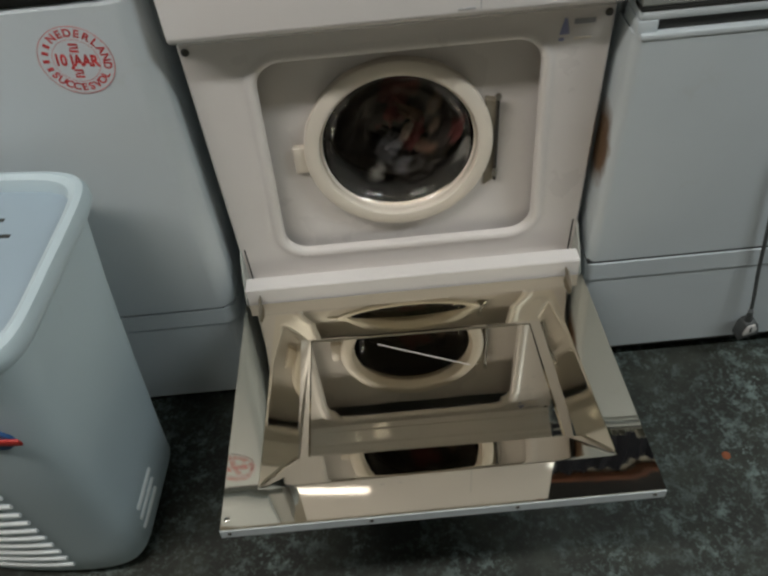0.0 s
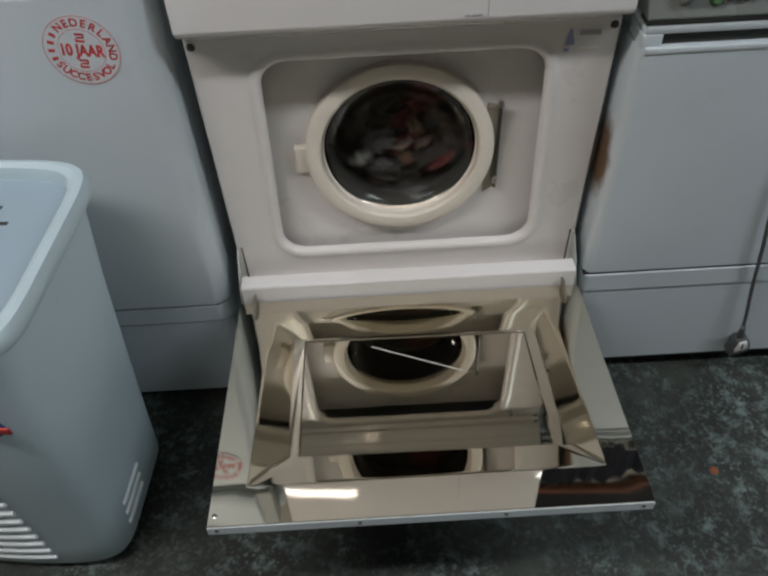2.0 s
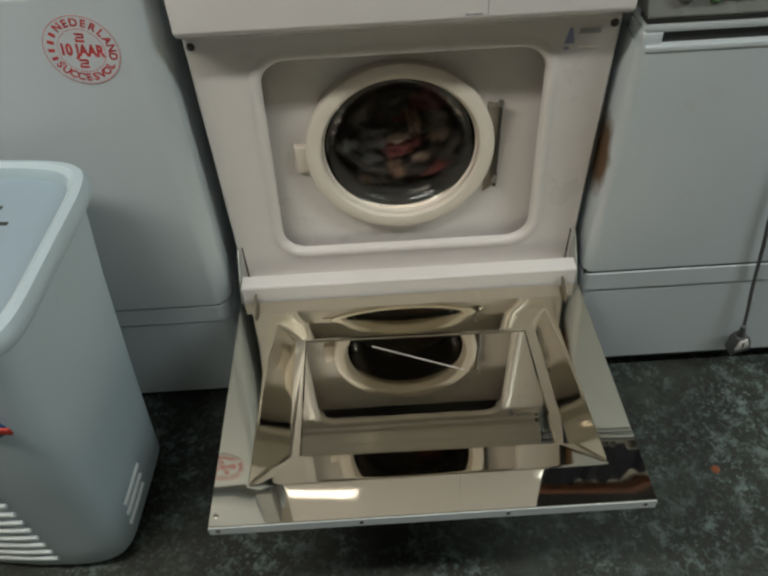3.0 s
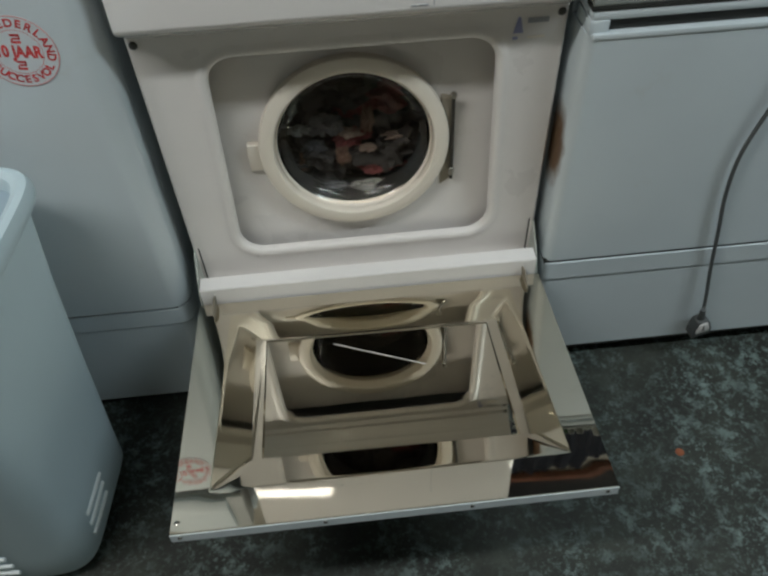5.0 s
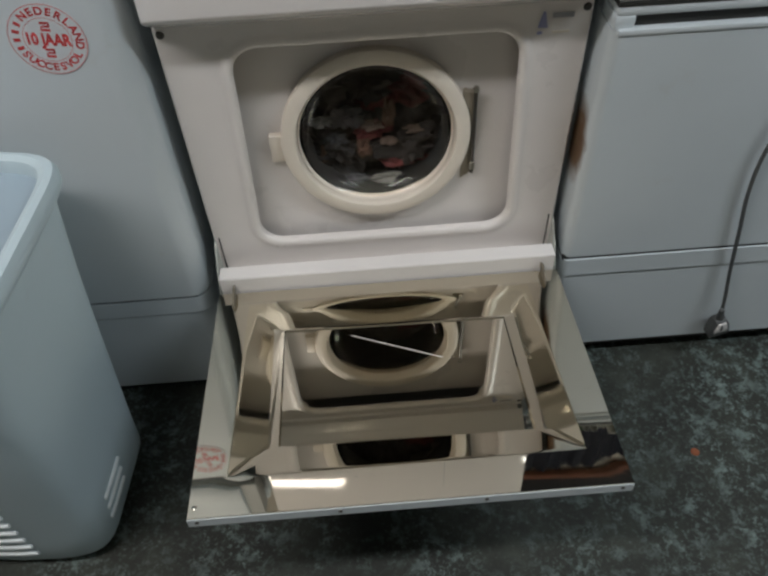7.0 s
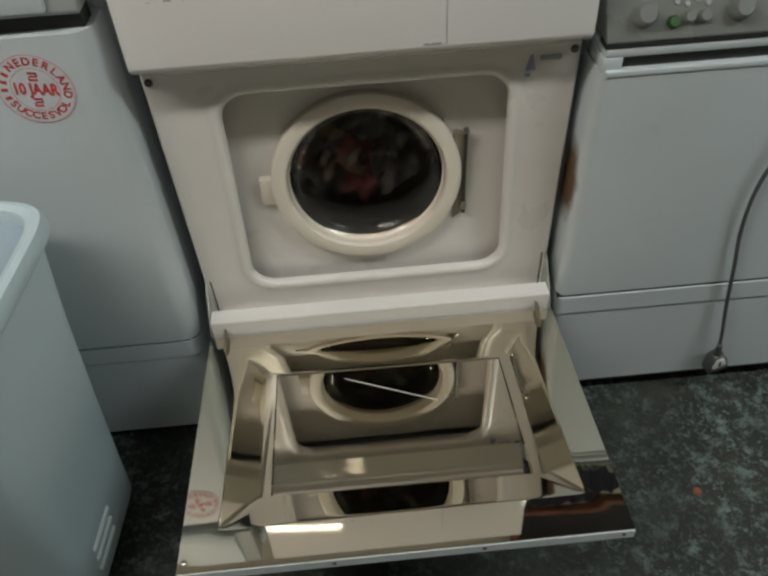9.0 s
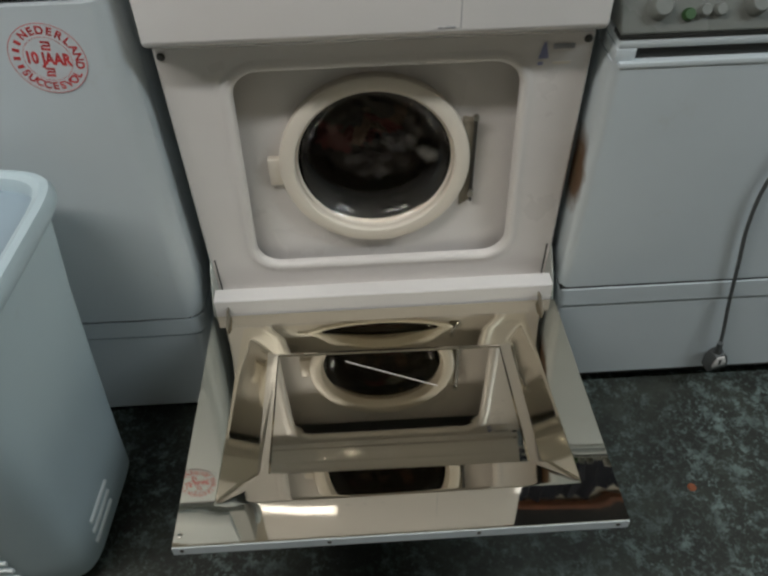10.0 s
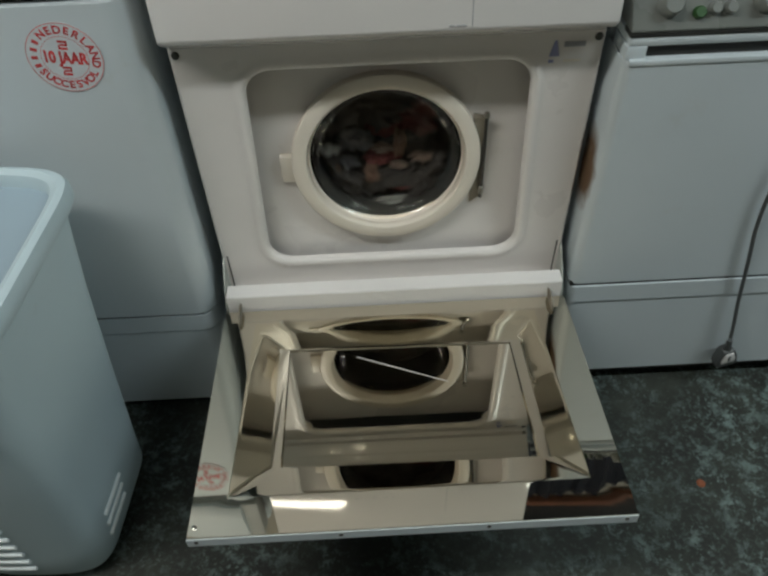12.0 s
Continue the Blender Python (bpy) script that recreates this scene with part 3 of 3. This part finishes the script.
def dryer():
    ob = thing("tumble_dryer", pose(-0.618, 0.27, 0, 0, 0, 0), "white enamelled tumble dryer with a round red sticker", "dryer")
    yf = -0.045 - 0.27

    def p(name, bm, mat, label=""):
        return part(name, bm, mat, ob, label)

    p("body", box(-0.2975, 0.2975, 0.03 - 0.27, 0.31, 0.02, 1.035, r=0.006), ENAMEL)
    p("door_panel", rounded_slab(-0.2975, 0.2975, yf, 0.028 - 0.27, 0.2835, 0.848, 0.032), ENAMEL, "plain white front door panel")
    p("strip", rounded_slab(-0.297, 0.297, yf + 0.001, 0.028 - 0.27, 0.2375, 0.2768, 0.030), ENAMEL)
    p("plinth", rounded_slab(-0.296, 0.296, yf + 0.003, 0.028 - 0.27, 0.022, 0.2345, 0.029), ENAMEL, "white plinth panel")
    p("gap", box(-0.275, 0.275, yf + 0.005, yf + 0.03, 0.2755, 0.2850, r=0), DARK)
    p("handle_slot", box(-0.26, 0.287, yf + 0.016, yf + 0.05, 0.846, 0.871, r=0), DARK, "dark grip slot above the door")
    p("fascia", prism([(yf + 0.07, 0.869), (yf + 0.004, 0.869), (yf + 0.002, 0.874), (yf + 0.030, 1.035), (yf + 0.07, 1.035)], -0.297, 0.290, r=0.002), GREY_PLASTIC,
      "grey sloping control fascia")
    p("drawer", prism([(yf + 0.06, 0.876), (yf - 0.006, 0.876), (yf - 0.004, 0.92), (yf + 0.024, 1.028), (yf + 0.06, 1.028)], -0.28, 0.255, r=0.003), ENAMEL, "white drawer front")
    for sx in (-0.25, 0.25):
        for sy in (-0.2, 0.26):
            part("foot", lathe([(0, 0.0), (0.02, 0.0), (0.02, 0.022), (0, 0.022)], 16, "z"), RUBBER, ob, at=pose(sx, sy, 0))
    return ob


dryer()


def round_sticker():
    """A printed ring with words round its rim; the maker's name and mark are plain shapes."""
    ob = thing("round_sticker", pose(-0.4125, -0.0457, 0.7805, 90, 0, 0), "round red printed anniversary sticker on the dryer front", "sticker")
    tilt = pose(0, 0, 0, 0, 0, -7)

    def annulus(r0, r1):
        bm = bmesh.new()
        n = 72
        a = [[bm.verts.new((r * math.cos(2 * math.pi * i / n), r * math.sin(2 * math.pi * i / n), z)) for i in range(n)] for r, z in ((r0, 0.0), (r1, 0.0), (r1, 0.0003), (r0, 0.0003))]
        for u, v in zip(a, a[1:] + a[:1]):
            for i in range(n):
                bm.faces.new((u[i], u[(i + 1) % n], v[(i + 1) % n], v[i]))
        return bm

    part("film", lathe([(0, 0.00008), (0.0474, 0.00008), (0.0474, -0.0004), (0, -0.0004)], 72, "z"), PINK, ob, "pale film of the sticker")
    part("outer_ring", annulus(0.0462, 0.0471), RED_FAINT, ob, "thin red outer ring")
    part("inner_ring", annulus(0.0288, 0.0294), RED_FAINT, ob, "thin red inner ring")
    rim = bmesh.new()
    for text, a0, a1, flip in (("NEDERLAND", 128, -8, False), ("SUCCESVOL", 214, 330, True)):
        for i, ch in enumerate(text):
            a = a0 + (a1 - a0) * i / (len(text) - 1)
            m = tilt @ pose(0, 0, 0, 0, 0, a) @ pose(0.0375, 0, 0.0002, 0, 0, 90 if flip else -90)
            lettering(ch, 0.0142, rim, m, 0.030)
    part("rim_lettering", rim, RED_INK, ob, "red words round the rim", smooth=False)
    mid = bmesh.new()
    lettering("10 JAAR", 0.0172, mid, tilt @ pose(0, 0, 0.0002) @ Matrix.Diagonal((0.92, 1.25, 1, 1)), 0.042)
    part("middle_lettering", mid, RED_INK, ob, "red words across the middle", smooth=False)
    for i in range(4):
        a = 200 - 17 * i
        m = tilt @ pose(0, 0, 0, 0, 0, a) @ pose(0.0375, 0, 0)
        part("bar", box(-0.0042, 0.0042, -0.0022, 0.0022, 0, 0.0003, r=0), RED_INK, ob, at=m)
    for sy in (-1, 1):
        for dx, dy, hx, hy in ((0, 0.0046, 0.0056, 0.0015), (0, -0.0046, 0.0056, 0.0015), (0.0012, 0.0002, 0.0044, 0.0013), (0.0048, 0.0024, 0.0010, 0.0020), (-0.0044, -0.0022, 0.0010, 0.0020)):
            part("mark", box(dx - hx, dx + hx, dy - hy, dy + hy, 0, 0.0003, r=0), RED_INK, ob, at=tilt @ pose(0.0005 * sy, 0.0178 * sy, 0))
    return ob


round_sticker()


def right_washer():
    ob = thing("washing_machine", pose(0.6085, 0.27, 0, 0, 0, 0), "white closed washing machine with a rust-stained edge", "washing machine")
    yf = -0.045 - 0.27

    def p(name, bm, mat, label=""):
        return part(name, bm, mat, ob, label)

    p("body", box(-0.2975, 0.2975, 0.03 - 0.27, 0.31, 0.02, 0.845, r=0.006), ENAMEL)
    p("door_panel", rounded_slab(-0.2975, 0.2975, yf, 0.028 - 0.27, 0.3105, 0.737, 0.016), RUSTY, "plain white outer door with a rust run on its edge")
    p("handle_rail", box(-0.294, 0.294, yf + 0.004, 0.028 - 0.27, 0.7555, 0.770, r=0.004), ENAMEL, "white rail above the grip slot")
    p("handle_slot", box(-0.27, 0.28, yf + 0.012, yf + 0.05, 0.735, 0.757, r=0), DARK, "dark grip slot")
    p("slot_end", box(-0.2955, -0.268, yf + 0.004, yf + 0.06, 0.7365, 0.7565, r=0.002), ENAMEL)
    p("door_lip", box(-0.29, 0.29, yf - 0.002, yf + 0.012, 0.731, 0.7395, r=0.0018), ENAMEL, "bright door lip")
    p("strip", rounded_slab(-0.297, 0.297, yf - 0.001, 0.028 - 0.27, 0.263, 0.3025, 0.014), ENAMEL)
    p("plinth", rounded_slab(-0.296, 0.296, yf + 0.002, 0.028 - 0.27, 0.051, 0.2615, 0.013), ENAMEL, "white plinth panel")
    p("gap", box(-0.2955, 0.2955, yf + 0.0035, yf + 0.03, 0.3015, 0.3125, r=0), DARK)
    p("toe_recess", box(-0.29, 0.29, yf + 0.03, yf + 0.06, 0.004, 0.056, r=0), DARK, "dark toe recess")
    # dark strip standing in for the shadow line below the control fascia
    p("shade_line", box(-0.295, 0.295, yf + 0.004, yf + 0.03, 0.7695, 0.7745, r=0), DARK)
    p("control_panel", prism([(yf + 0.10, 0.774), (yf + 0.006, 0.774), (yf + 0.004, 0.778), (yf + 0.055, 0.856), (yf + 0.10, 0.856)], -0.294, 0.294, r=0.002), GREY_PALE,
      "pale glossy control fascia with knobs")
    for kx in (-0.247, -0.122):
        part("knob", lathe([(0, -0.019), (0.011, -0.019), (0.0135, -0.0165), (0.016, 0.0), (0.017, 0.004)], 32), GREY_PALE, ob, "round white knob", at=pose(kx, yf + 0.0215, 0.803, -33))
    part("button", lathe([(0, -0.010), (0.0065, -0.010), (0.008, -0.0075), (0.0085, 0.004)], 24), GREEN, ob, "green push button", at=pose(-0.209, yf + 0.016, 0.794, -33))
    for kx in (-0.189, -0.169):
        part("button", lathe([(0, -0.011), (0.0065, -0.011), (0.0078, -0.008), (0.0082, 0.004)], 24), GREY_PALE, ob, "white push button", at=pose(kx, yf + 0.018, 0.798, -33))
    for kx, kz in ((-0.203, 0.815), (-0.190, 0.812), (-0.176, 0.816), (-0.163, 0.812)):
        part("indicator", lathe([(0, -0.002), (0.0035, -0.0015), (0.004, 0.004)], 12), GREY_PLASTIC, ob, at=pose(kx, yf + 0.004 + 0.654 * (kz - 0.778), kz, -33))
    for sx in (-0.25, 0.25):
        for sy in (-0.2, 0.26):
            part("foot", lathe([(0, 0.0), (0.02, 0.0), (0.02, 0.022), (0, 0.022)], 16, "z"), RUBBER, ob, at=pose(sx, sy, 0))
    return ob


right_washer()


# guessed dark shapes added on the unseen wall, for the steel door to mirror
def dark_picture():
    ob = thing("framed_panel", pose(0.52, 0.735, 1.99, 0, -5, 0), "black panel in a thin reddish-brown wooden frame on the wall", "panel")
    part("panel", box(0.024, 1.30, -0.012, 0.002, 0.024, 0.66, r=0.002), BLACK_SHELF, ob)
    part("frame_side", box(0.0, 0.0235, -0.022, 0.010, 0.0, 0.68, r=0.003), WOOD, ob, "reddish-brown frame bar")
    part("frame_foot", box(0.0240, 1.30, -0.022, 0.010, 0.0, 0.0235, r=0.003), WOOD, ob, "reddish-brown frame bar")
    cloth = thing("dark_cloth", pose(0.50, 0.735, 1.30), "navy cloth added out of view as a dark area for the steel to mirror", "cloth")
    bm = bmesh.new()
    cols = [(0.02 * k, -0.018 + 0.012 * math.sin(1.9 * k) + 0.006 * math.sin(0.7 * k)) for k in range(66)]
    rows = [[bm.verts.new((x, y, z)) for x, y in cols] + [bm.verts.new((x, y + 0.006, z)) for x, y in cols[::-1]] for z in (0.0, 0.66)]
    for i in range(len(rows[0])):
        k = (i + 1) % len(rows[0])
        bm.faces.new((rows[0][i], rows[0][k], rows[1][k], rows[1][i]))
    part("folds", bm, NAVY, cloth)
    return ob


def hanging_plug():
    ob = thing("power_cable", pose(0.64, -0.06, 0.0), "grey power cable with a plug hanging down the front", "cable")

    def pt(x, y, z):
        return (x - 0.64, y + 0.06, z)

    path = [(0.640, -0.050, 0.845), (0.640, -0.060, 0.775), (0.628, -0.060, 0.70), (0.606, -0.057, 0.61), (0.590, -0.056, 0.525), (0.594, -0.055, 0.44), (0.608, -0.056, 0.36),
            (0.625, -0.057, 0.26), (0.637, -0.060, 0.195), (0.641, -0.062, 0.168), (0.643, -0.064, 0.150)]
    fine = []
    for i in range(len(path) - 1):
        p0, p1, p2, p3 = (Vector(path[min(max(k, 0), len(path) - 1)]) for k in (i - 1, i, i + 1, i + 2))
        for k in range(5):
            s = k / 5
            v = 0.5 * (2 * p1 + (p2 - p0) * s + (2 * p0 - 5 * p1 + 4 * p2 - p3) * s * s + (3 * p1 - p0 - 3 * p2 + p3) * s ** 3)
            fine.append(pt(*v))
    fine.append(pt(*path[-1]))
    part("cord", tube(fine, 0.0034, 10), CABLE, ob, "grey round cord")
    lean = pose(0.008, -0.004, 0.112, 4, -12, 8)
    part("strain_relief", lathe([(0, 0.046), (0.0050, 0.046), (0.0060, 0.030), (0.0085, 0.014), (0, 0.012)], 16, "z"), CABLE, ob, "grey ribbed cord sleeve", at=lean)
    part("plug_body", prism([(-0.0105, 0.016), (0.0105, 0.016), (0.0150, 0.004), (0.0205, -0.016), (0.0215, -0.030), (0.0190, -0.036), (-0.0190, -0.036), (-0.0215, -0.030),
                             (-0.0205, -0.016), (-0.0150, 0.004)], -0.0115, 0.0115, "y", r=0.003), CABLE, ob, "grey moulded plug", at=lean)
    part("plug_face", prism([(-0.0080, 0.012), (0.0080, 0.012), (0.0140, -0.010), (0.0135, -0.020), (-0.0135, -0.020), (-0.0140, -0.010)], -0.0135, -0.0105, "y", r=0.0012), FASCIA, ob,
         "pale grip patch", at=lean)
    part("grip_rib", box(-0.0018, 0.0018, -0.0150, -0.0125, -0.012, 0.006, r=0.0008), CABLE, ob, "dark grip rib", at=lean)
    for sx in (-1, 1):
        part("pin", tube([(sx * 0.0095, 0, -0.034), (sx * 0.0095, 0, -0.055)], 0.0024, 10), STEEL_DULL, ob, "steel plug pin", at=lean)
    return ob


hanging_plug()
dark_picture()


# ---- the white appliance beside the dryer ----
def cooler():
    ob = thing("air_cooler", pose(-0.660, -0.258, 0, 0, 0, -5), "white plastic air cooler housing with louvres and a recessed grey top", "air cooler")
    P, BULGE = 7.0, 0.014

    def spot(a, hx, hy):
        """A point of the outline: a rounded rectangle with a gently bowed front."""
        c, s = math.cos(a), math.sin(a)
        x, y = hx * math.copysign(abs(c) ** (2 / P), c), hy * math.copysign(abs(s) ** (2 / P), s)
        return x, y - BULGE * max(0.0, -s) * (1 - (x / hx) ** 2)

    def loft(levels, caps=(True, True), n=144):
        bm = bmesh.new()
        rings = []
        for hx, hy, z, ox, oy in levels:
            rings.append([bm.verts.new((x + ox, y + oy, z)) for x, y in (spot(2 * math.pi * i / n, hx, hy) for i in range(n))])
        for a, b in zip(rings, rings[1:]):
            for i in range(len(a)):
                j = (i + 1) % len(a)
                bm.faces.new((a[i], a[j], b[j], b[i]))
        if caps[0]:
            bm.faces.new(rings[0][::-1])
        if caps[1]:
            bm.faces.new(rings[-1])
        return bm

    # half widths, height and shift of each level
    body = [(0.130, 0.102, 0.010, 0, 0), (0.152, 0.116, 0.016, 0, 0), (0.162, 0.122, 0.035, 0, 0), (0.166, 0.126, 0.10, 0, 0), (0.182, 0.138, 0.30, 0, 0),
            (0.198, 0.150, 0.48, 0, 0), (0.211, 0.156, 0.626, 0, 0.012)]

    def wall(z):
        for lo, hi in zip(body, body[1:]):
            if lo[2] <= z <= hi[2]:
                k = (z - lo[2]) / (hi[2] - lo[2])
                return [u + (v - u) * k for u, v in zip(lo, hi)]

    def front(x, z, out):
        hx, hy = wall(z)[:2]
        return Vector((x, -hy * (1 - abs(x / hx) ** P) ** (1 / P) - BULGE * (1 - (x / hx) ** 2) - out, z))

    def flank(y, z, out):
        hx, hy = wall(z)[:2]
        return Vector((hx * (1 - abs(y / hy) ** P) ** (1 / P) + out, y, z))

    part("housing", loft(body), BIN_WHITE, ob, "white tapering plastic housing")
    ring = [(0.000, 0.622), (0.009, 0.623), (0.0130, 0.630), (0.0130, 0.642), (0.009, 0.652), (0.001, 0.655), (-0.007, 0.651), (-0.010, 0.643), (-0.011, 0.626)]
    part("rim", loft([(0.211 + d, 0.156 + d, z, 0, 0.012) for d, z in ring], (False, False)), BIN_WHITE, ob, "thick rounded white rim")
    part("top_plate", loft([(0.2005, 0.1455, 0.627, 0, 0.012), (0.2005, 0.1455, 0.633, 0, 0.012)]), BIN_TOP, ob, "recessed blue-grey top")
    for end, y in ((0.113, 0.100), (0.133, 0.069)):
        part("slot", box(end - 0.075, end, y - 0.003, y + 0.003, 0.632, 0.6338, r=0), SCREW, ob, "dark slot")
    part("base", loft([(0.125, 0.100, 0.0, 0, 0), (0.128, 0.102, 0.012, 0, 0)]), RUBBER, ob, "dark base")
    # bowed louvres down the front
    for k in range(11):
        z = 0.386 - 0.0315 * k
        end = 0.0737 - 0.0655 * (0.339 - z)
        part("louvre", tube([front(end - 0.014 * i, z, 0.0006) for i in range(15)], 0.0048, 8), BIN_SLOT, ob, "louvre slat with top light in its colour")
    # three short vents low on the flank
    for k in range(3):
        part("vent", tube([flank(0.004 - 0.004 * k - 0.0125 * i, 0.131 - 0.027 * k, 0.0005) for i in range(7)], 0.0042, 8), BIN_SLOT, ob, "vent slat with top light in its colour")
    # oval mark on the front, plain shapes
    c = front(0.140, 0.515, 0.003)
    part("mark", lathe([(0, -0.0016), (0.026, -0.0012), (0.028, 0.003)], 28), LOGO_BLUE, ob, "blue oval mark", at=pose(c.x, c.y, c.z, 4) @ Matrix.Diagonal((1.15, 1, 0.9, 1)))
    part("mark", box(-0.034, 0.040, -0.004, 0, -0.008, 0.006, r=0.003), LOGO_RED, ob, "red bar of the mark", at=pose(c.x, c.y, c.z, 4))
    return ob


cooler()
tagged(part("orange_scrap", lathe([(0, 0.003), (0.006, 0.0025), (0.0085, 0.0)], 9, "z"), ORANGE, at=pose(0.555, -0.28, 0)), "small orange scrap lying on the concrete", "scrap")


# ---- drum and laundry ----
DRUM = thing("drum", pose(CX, 0.0, CZ), "dark steel washing drum seen through the porthole", "drum")
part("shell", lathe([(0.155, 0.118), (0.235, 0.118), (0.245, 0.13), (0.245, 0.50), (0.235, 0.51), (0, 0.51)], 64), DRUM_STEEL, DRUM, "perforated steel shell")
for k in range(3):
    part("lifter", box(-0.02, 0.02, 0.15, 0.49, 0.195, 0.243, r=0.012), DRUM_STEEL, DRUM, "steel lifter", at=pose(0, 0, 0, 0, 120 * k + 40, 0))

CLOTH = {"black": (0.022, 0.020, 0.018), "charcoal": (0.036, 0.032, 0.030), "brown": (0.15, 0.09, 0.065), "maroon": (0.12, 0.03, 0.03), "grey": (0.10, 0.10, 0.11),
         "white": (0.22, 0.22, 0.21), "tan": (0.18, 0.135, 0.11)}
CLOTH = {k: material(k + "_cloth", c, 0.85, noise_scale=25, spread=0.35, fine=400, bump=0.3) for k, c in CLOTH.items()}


def crumpled(seed, sx, sy, sz):
    """A crumpled wet cloth: a lump with deep irregular folds."""
    bm = bmesh.new()
    bmesh.ops.create_icosphere(bm, subdivisions=4, radius=1)
    off = Vector((seed * 3.7, seed * 1.3, seed * 5.1))
    for v in bm.verts:
        d = v.co.normalized()
        k = 0.9 + 0.7 * noise.noise(d * 1.7 + off) + 0.55 * (0.5 - abs(noise.noise(d * 2.6 + off)) * 2) + 0.30 * (0.5 - abs(noise.noise(d * 6 + off)) * 2) + 0.12 * noise.noise(d * 13 + off)
        k = max(k, 0.25)
        v.co = Vector((d.x * sx, d.y * sy, d.z * sz)) * k
    return bm


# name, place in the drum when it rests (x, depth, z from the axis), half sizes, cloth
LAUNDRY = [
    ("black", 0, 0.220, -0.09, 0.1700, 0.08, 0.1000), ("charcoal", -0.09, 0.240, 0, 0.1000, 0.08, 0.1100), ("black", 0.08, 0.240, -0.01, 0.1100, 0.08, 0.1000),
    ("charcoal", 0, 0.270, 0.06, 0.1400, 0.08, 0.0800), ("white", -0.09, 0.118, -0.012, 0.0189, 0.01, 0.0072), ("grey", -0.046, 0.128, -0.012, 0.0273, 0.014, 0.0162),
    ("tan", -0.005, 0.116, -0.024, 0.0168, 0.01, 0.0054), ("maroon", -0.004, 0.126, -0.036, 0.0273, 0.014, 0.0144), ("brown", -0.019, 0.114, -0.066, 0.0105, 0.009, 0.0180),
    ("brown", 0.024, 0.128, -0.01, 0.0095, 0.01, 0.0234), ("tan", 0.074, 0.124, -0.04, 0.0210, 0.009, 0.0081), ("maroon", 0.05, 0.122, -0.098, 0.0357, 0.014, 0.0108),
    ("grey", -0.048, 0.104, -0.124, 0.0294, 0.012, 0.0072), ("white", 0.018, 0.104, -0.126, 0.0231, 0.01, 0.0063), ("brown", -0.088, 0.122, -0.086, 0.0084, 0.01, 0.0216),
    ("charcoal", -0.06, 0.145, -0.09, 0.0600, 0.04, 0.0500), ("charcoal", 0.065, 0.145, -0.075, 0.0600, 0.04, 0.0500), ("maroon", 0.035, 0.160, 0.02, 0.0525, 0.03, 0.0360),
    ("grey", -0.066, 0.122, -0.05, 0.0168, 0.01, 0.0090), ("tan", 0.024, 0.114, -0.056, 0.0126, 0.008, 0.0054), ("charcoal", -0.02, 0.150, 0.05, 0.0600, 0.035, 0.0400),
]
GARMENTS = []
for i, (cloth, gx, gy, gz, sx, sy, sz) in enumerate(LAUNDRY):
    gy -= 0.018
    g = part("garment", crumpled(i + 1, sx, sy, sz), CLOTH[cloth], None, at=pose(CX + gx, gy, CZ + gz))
    tagged(g, f"crumpled wet {cloth} cloth tumbling in the drum", "laundry", "laundry in the drum")
    GARMENTS.append((g, gx, gy, gz))


# ---- what moves ----
def drum_angle(t):
    """Degrees of the drum: it turns one way, comes to rest, and starts the other way."""
    def first(s):       # degrees still to go before the rest
        if s >= 4.7:
            return 0.0
        if s >= 4.3:
            return 45.0 * (4.7 - s) ** 2 / 0.4
        if s >= 3.5:
            return 18.0 + 45.0 * (4.3 - s) + 206.0 * (4.3 - s) ** 2
        return 186.0 + 375.0 * (3.5 - s)
    def second(s):
        if s <= 7.8:
            return 0.0
        if s <= 8.5:
            return 200.0 * (s - 7.8) ** 2
        return 98.0 + 280.0 * (s - 8.5)
    return -first(t) - second(t)


def motions():
    steps = [0.1 * k for k in range(121)]
    walk(DRUM, [(t, pose(CX, 0, CZ, 0, drum_angle(t), 0)) for t in steps])
    for i, (g, gx, gy, gz) in enumerate(GARMENTS):
        rows = []
        for t in steps:
            a = drum_angle(t)
            live = smoothstep(0, 60, abs(a))
            r = radians(a)
            k = 1 + live * 0.10 * math.sin(2.1 * t + 1.7 * i)
            x, z = k * (gx * math.cos(r) + gz * math.sin(r)), k * (gz * math.cos(r) - gx * math.sin(r))
            rows.append((t, pose(CX + x, gy + 0.006 * live * math.sin(3.3 * t + i), CZ + z - 0.012 * live * math.sin(1.3 * t + 2 * i) ** 2, 0, a, 0)))
        walk(g, rows)


motions()
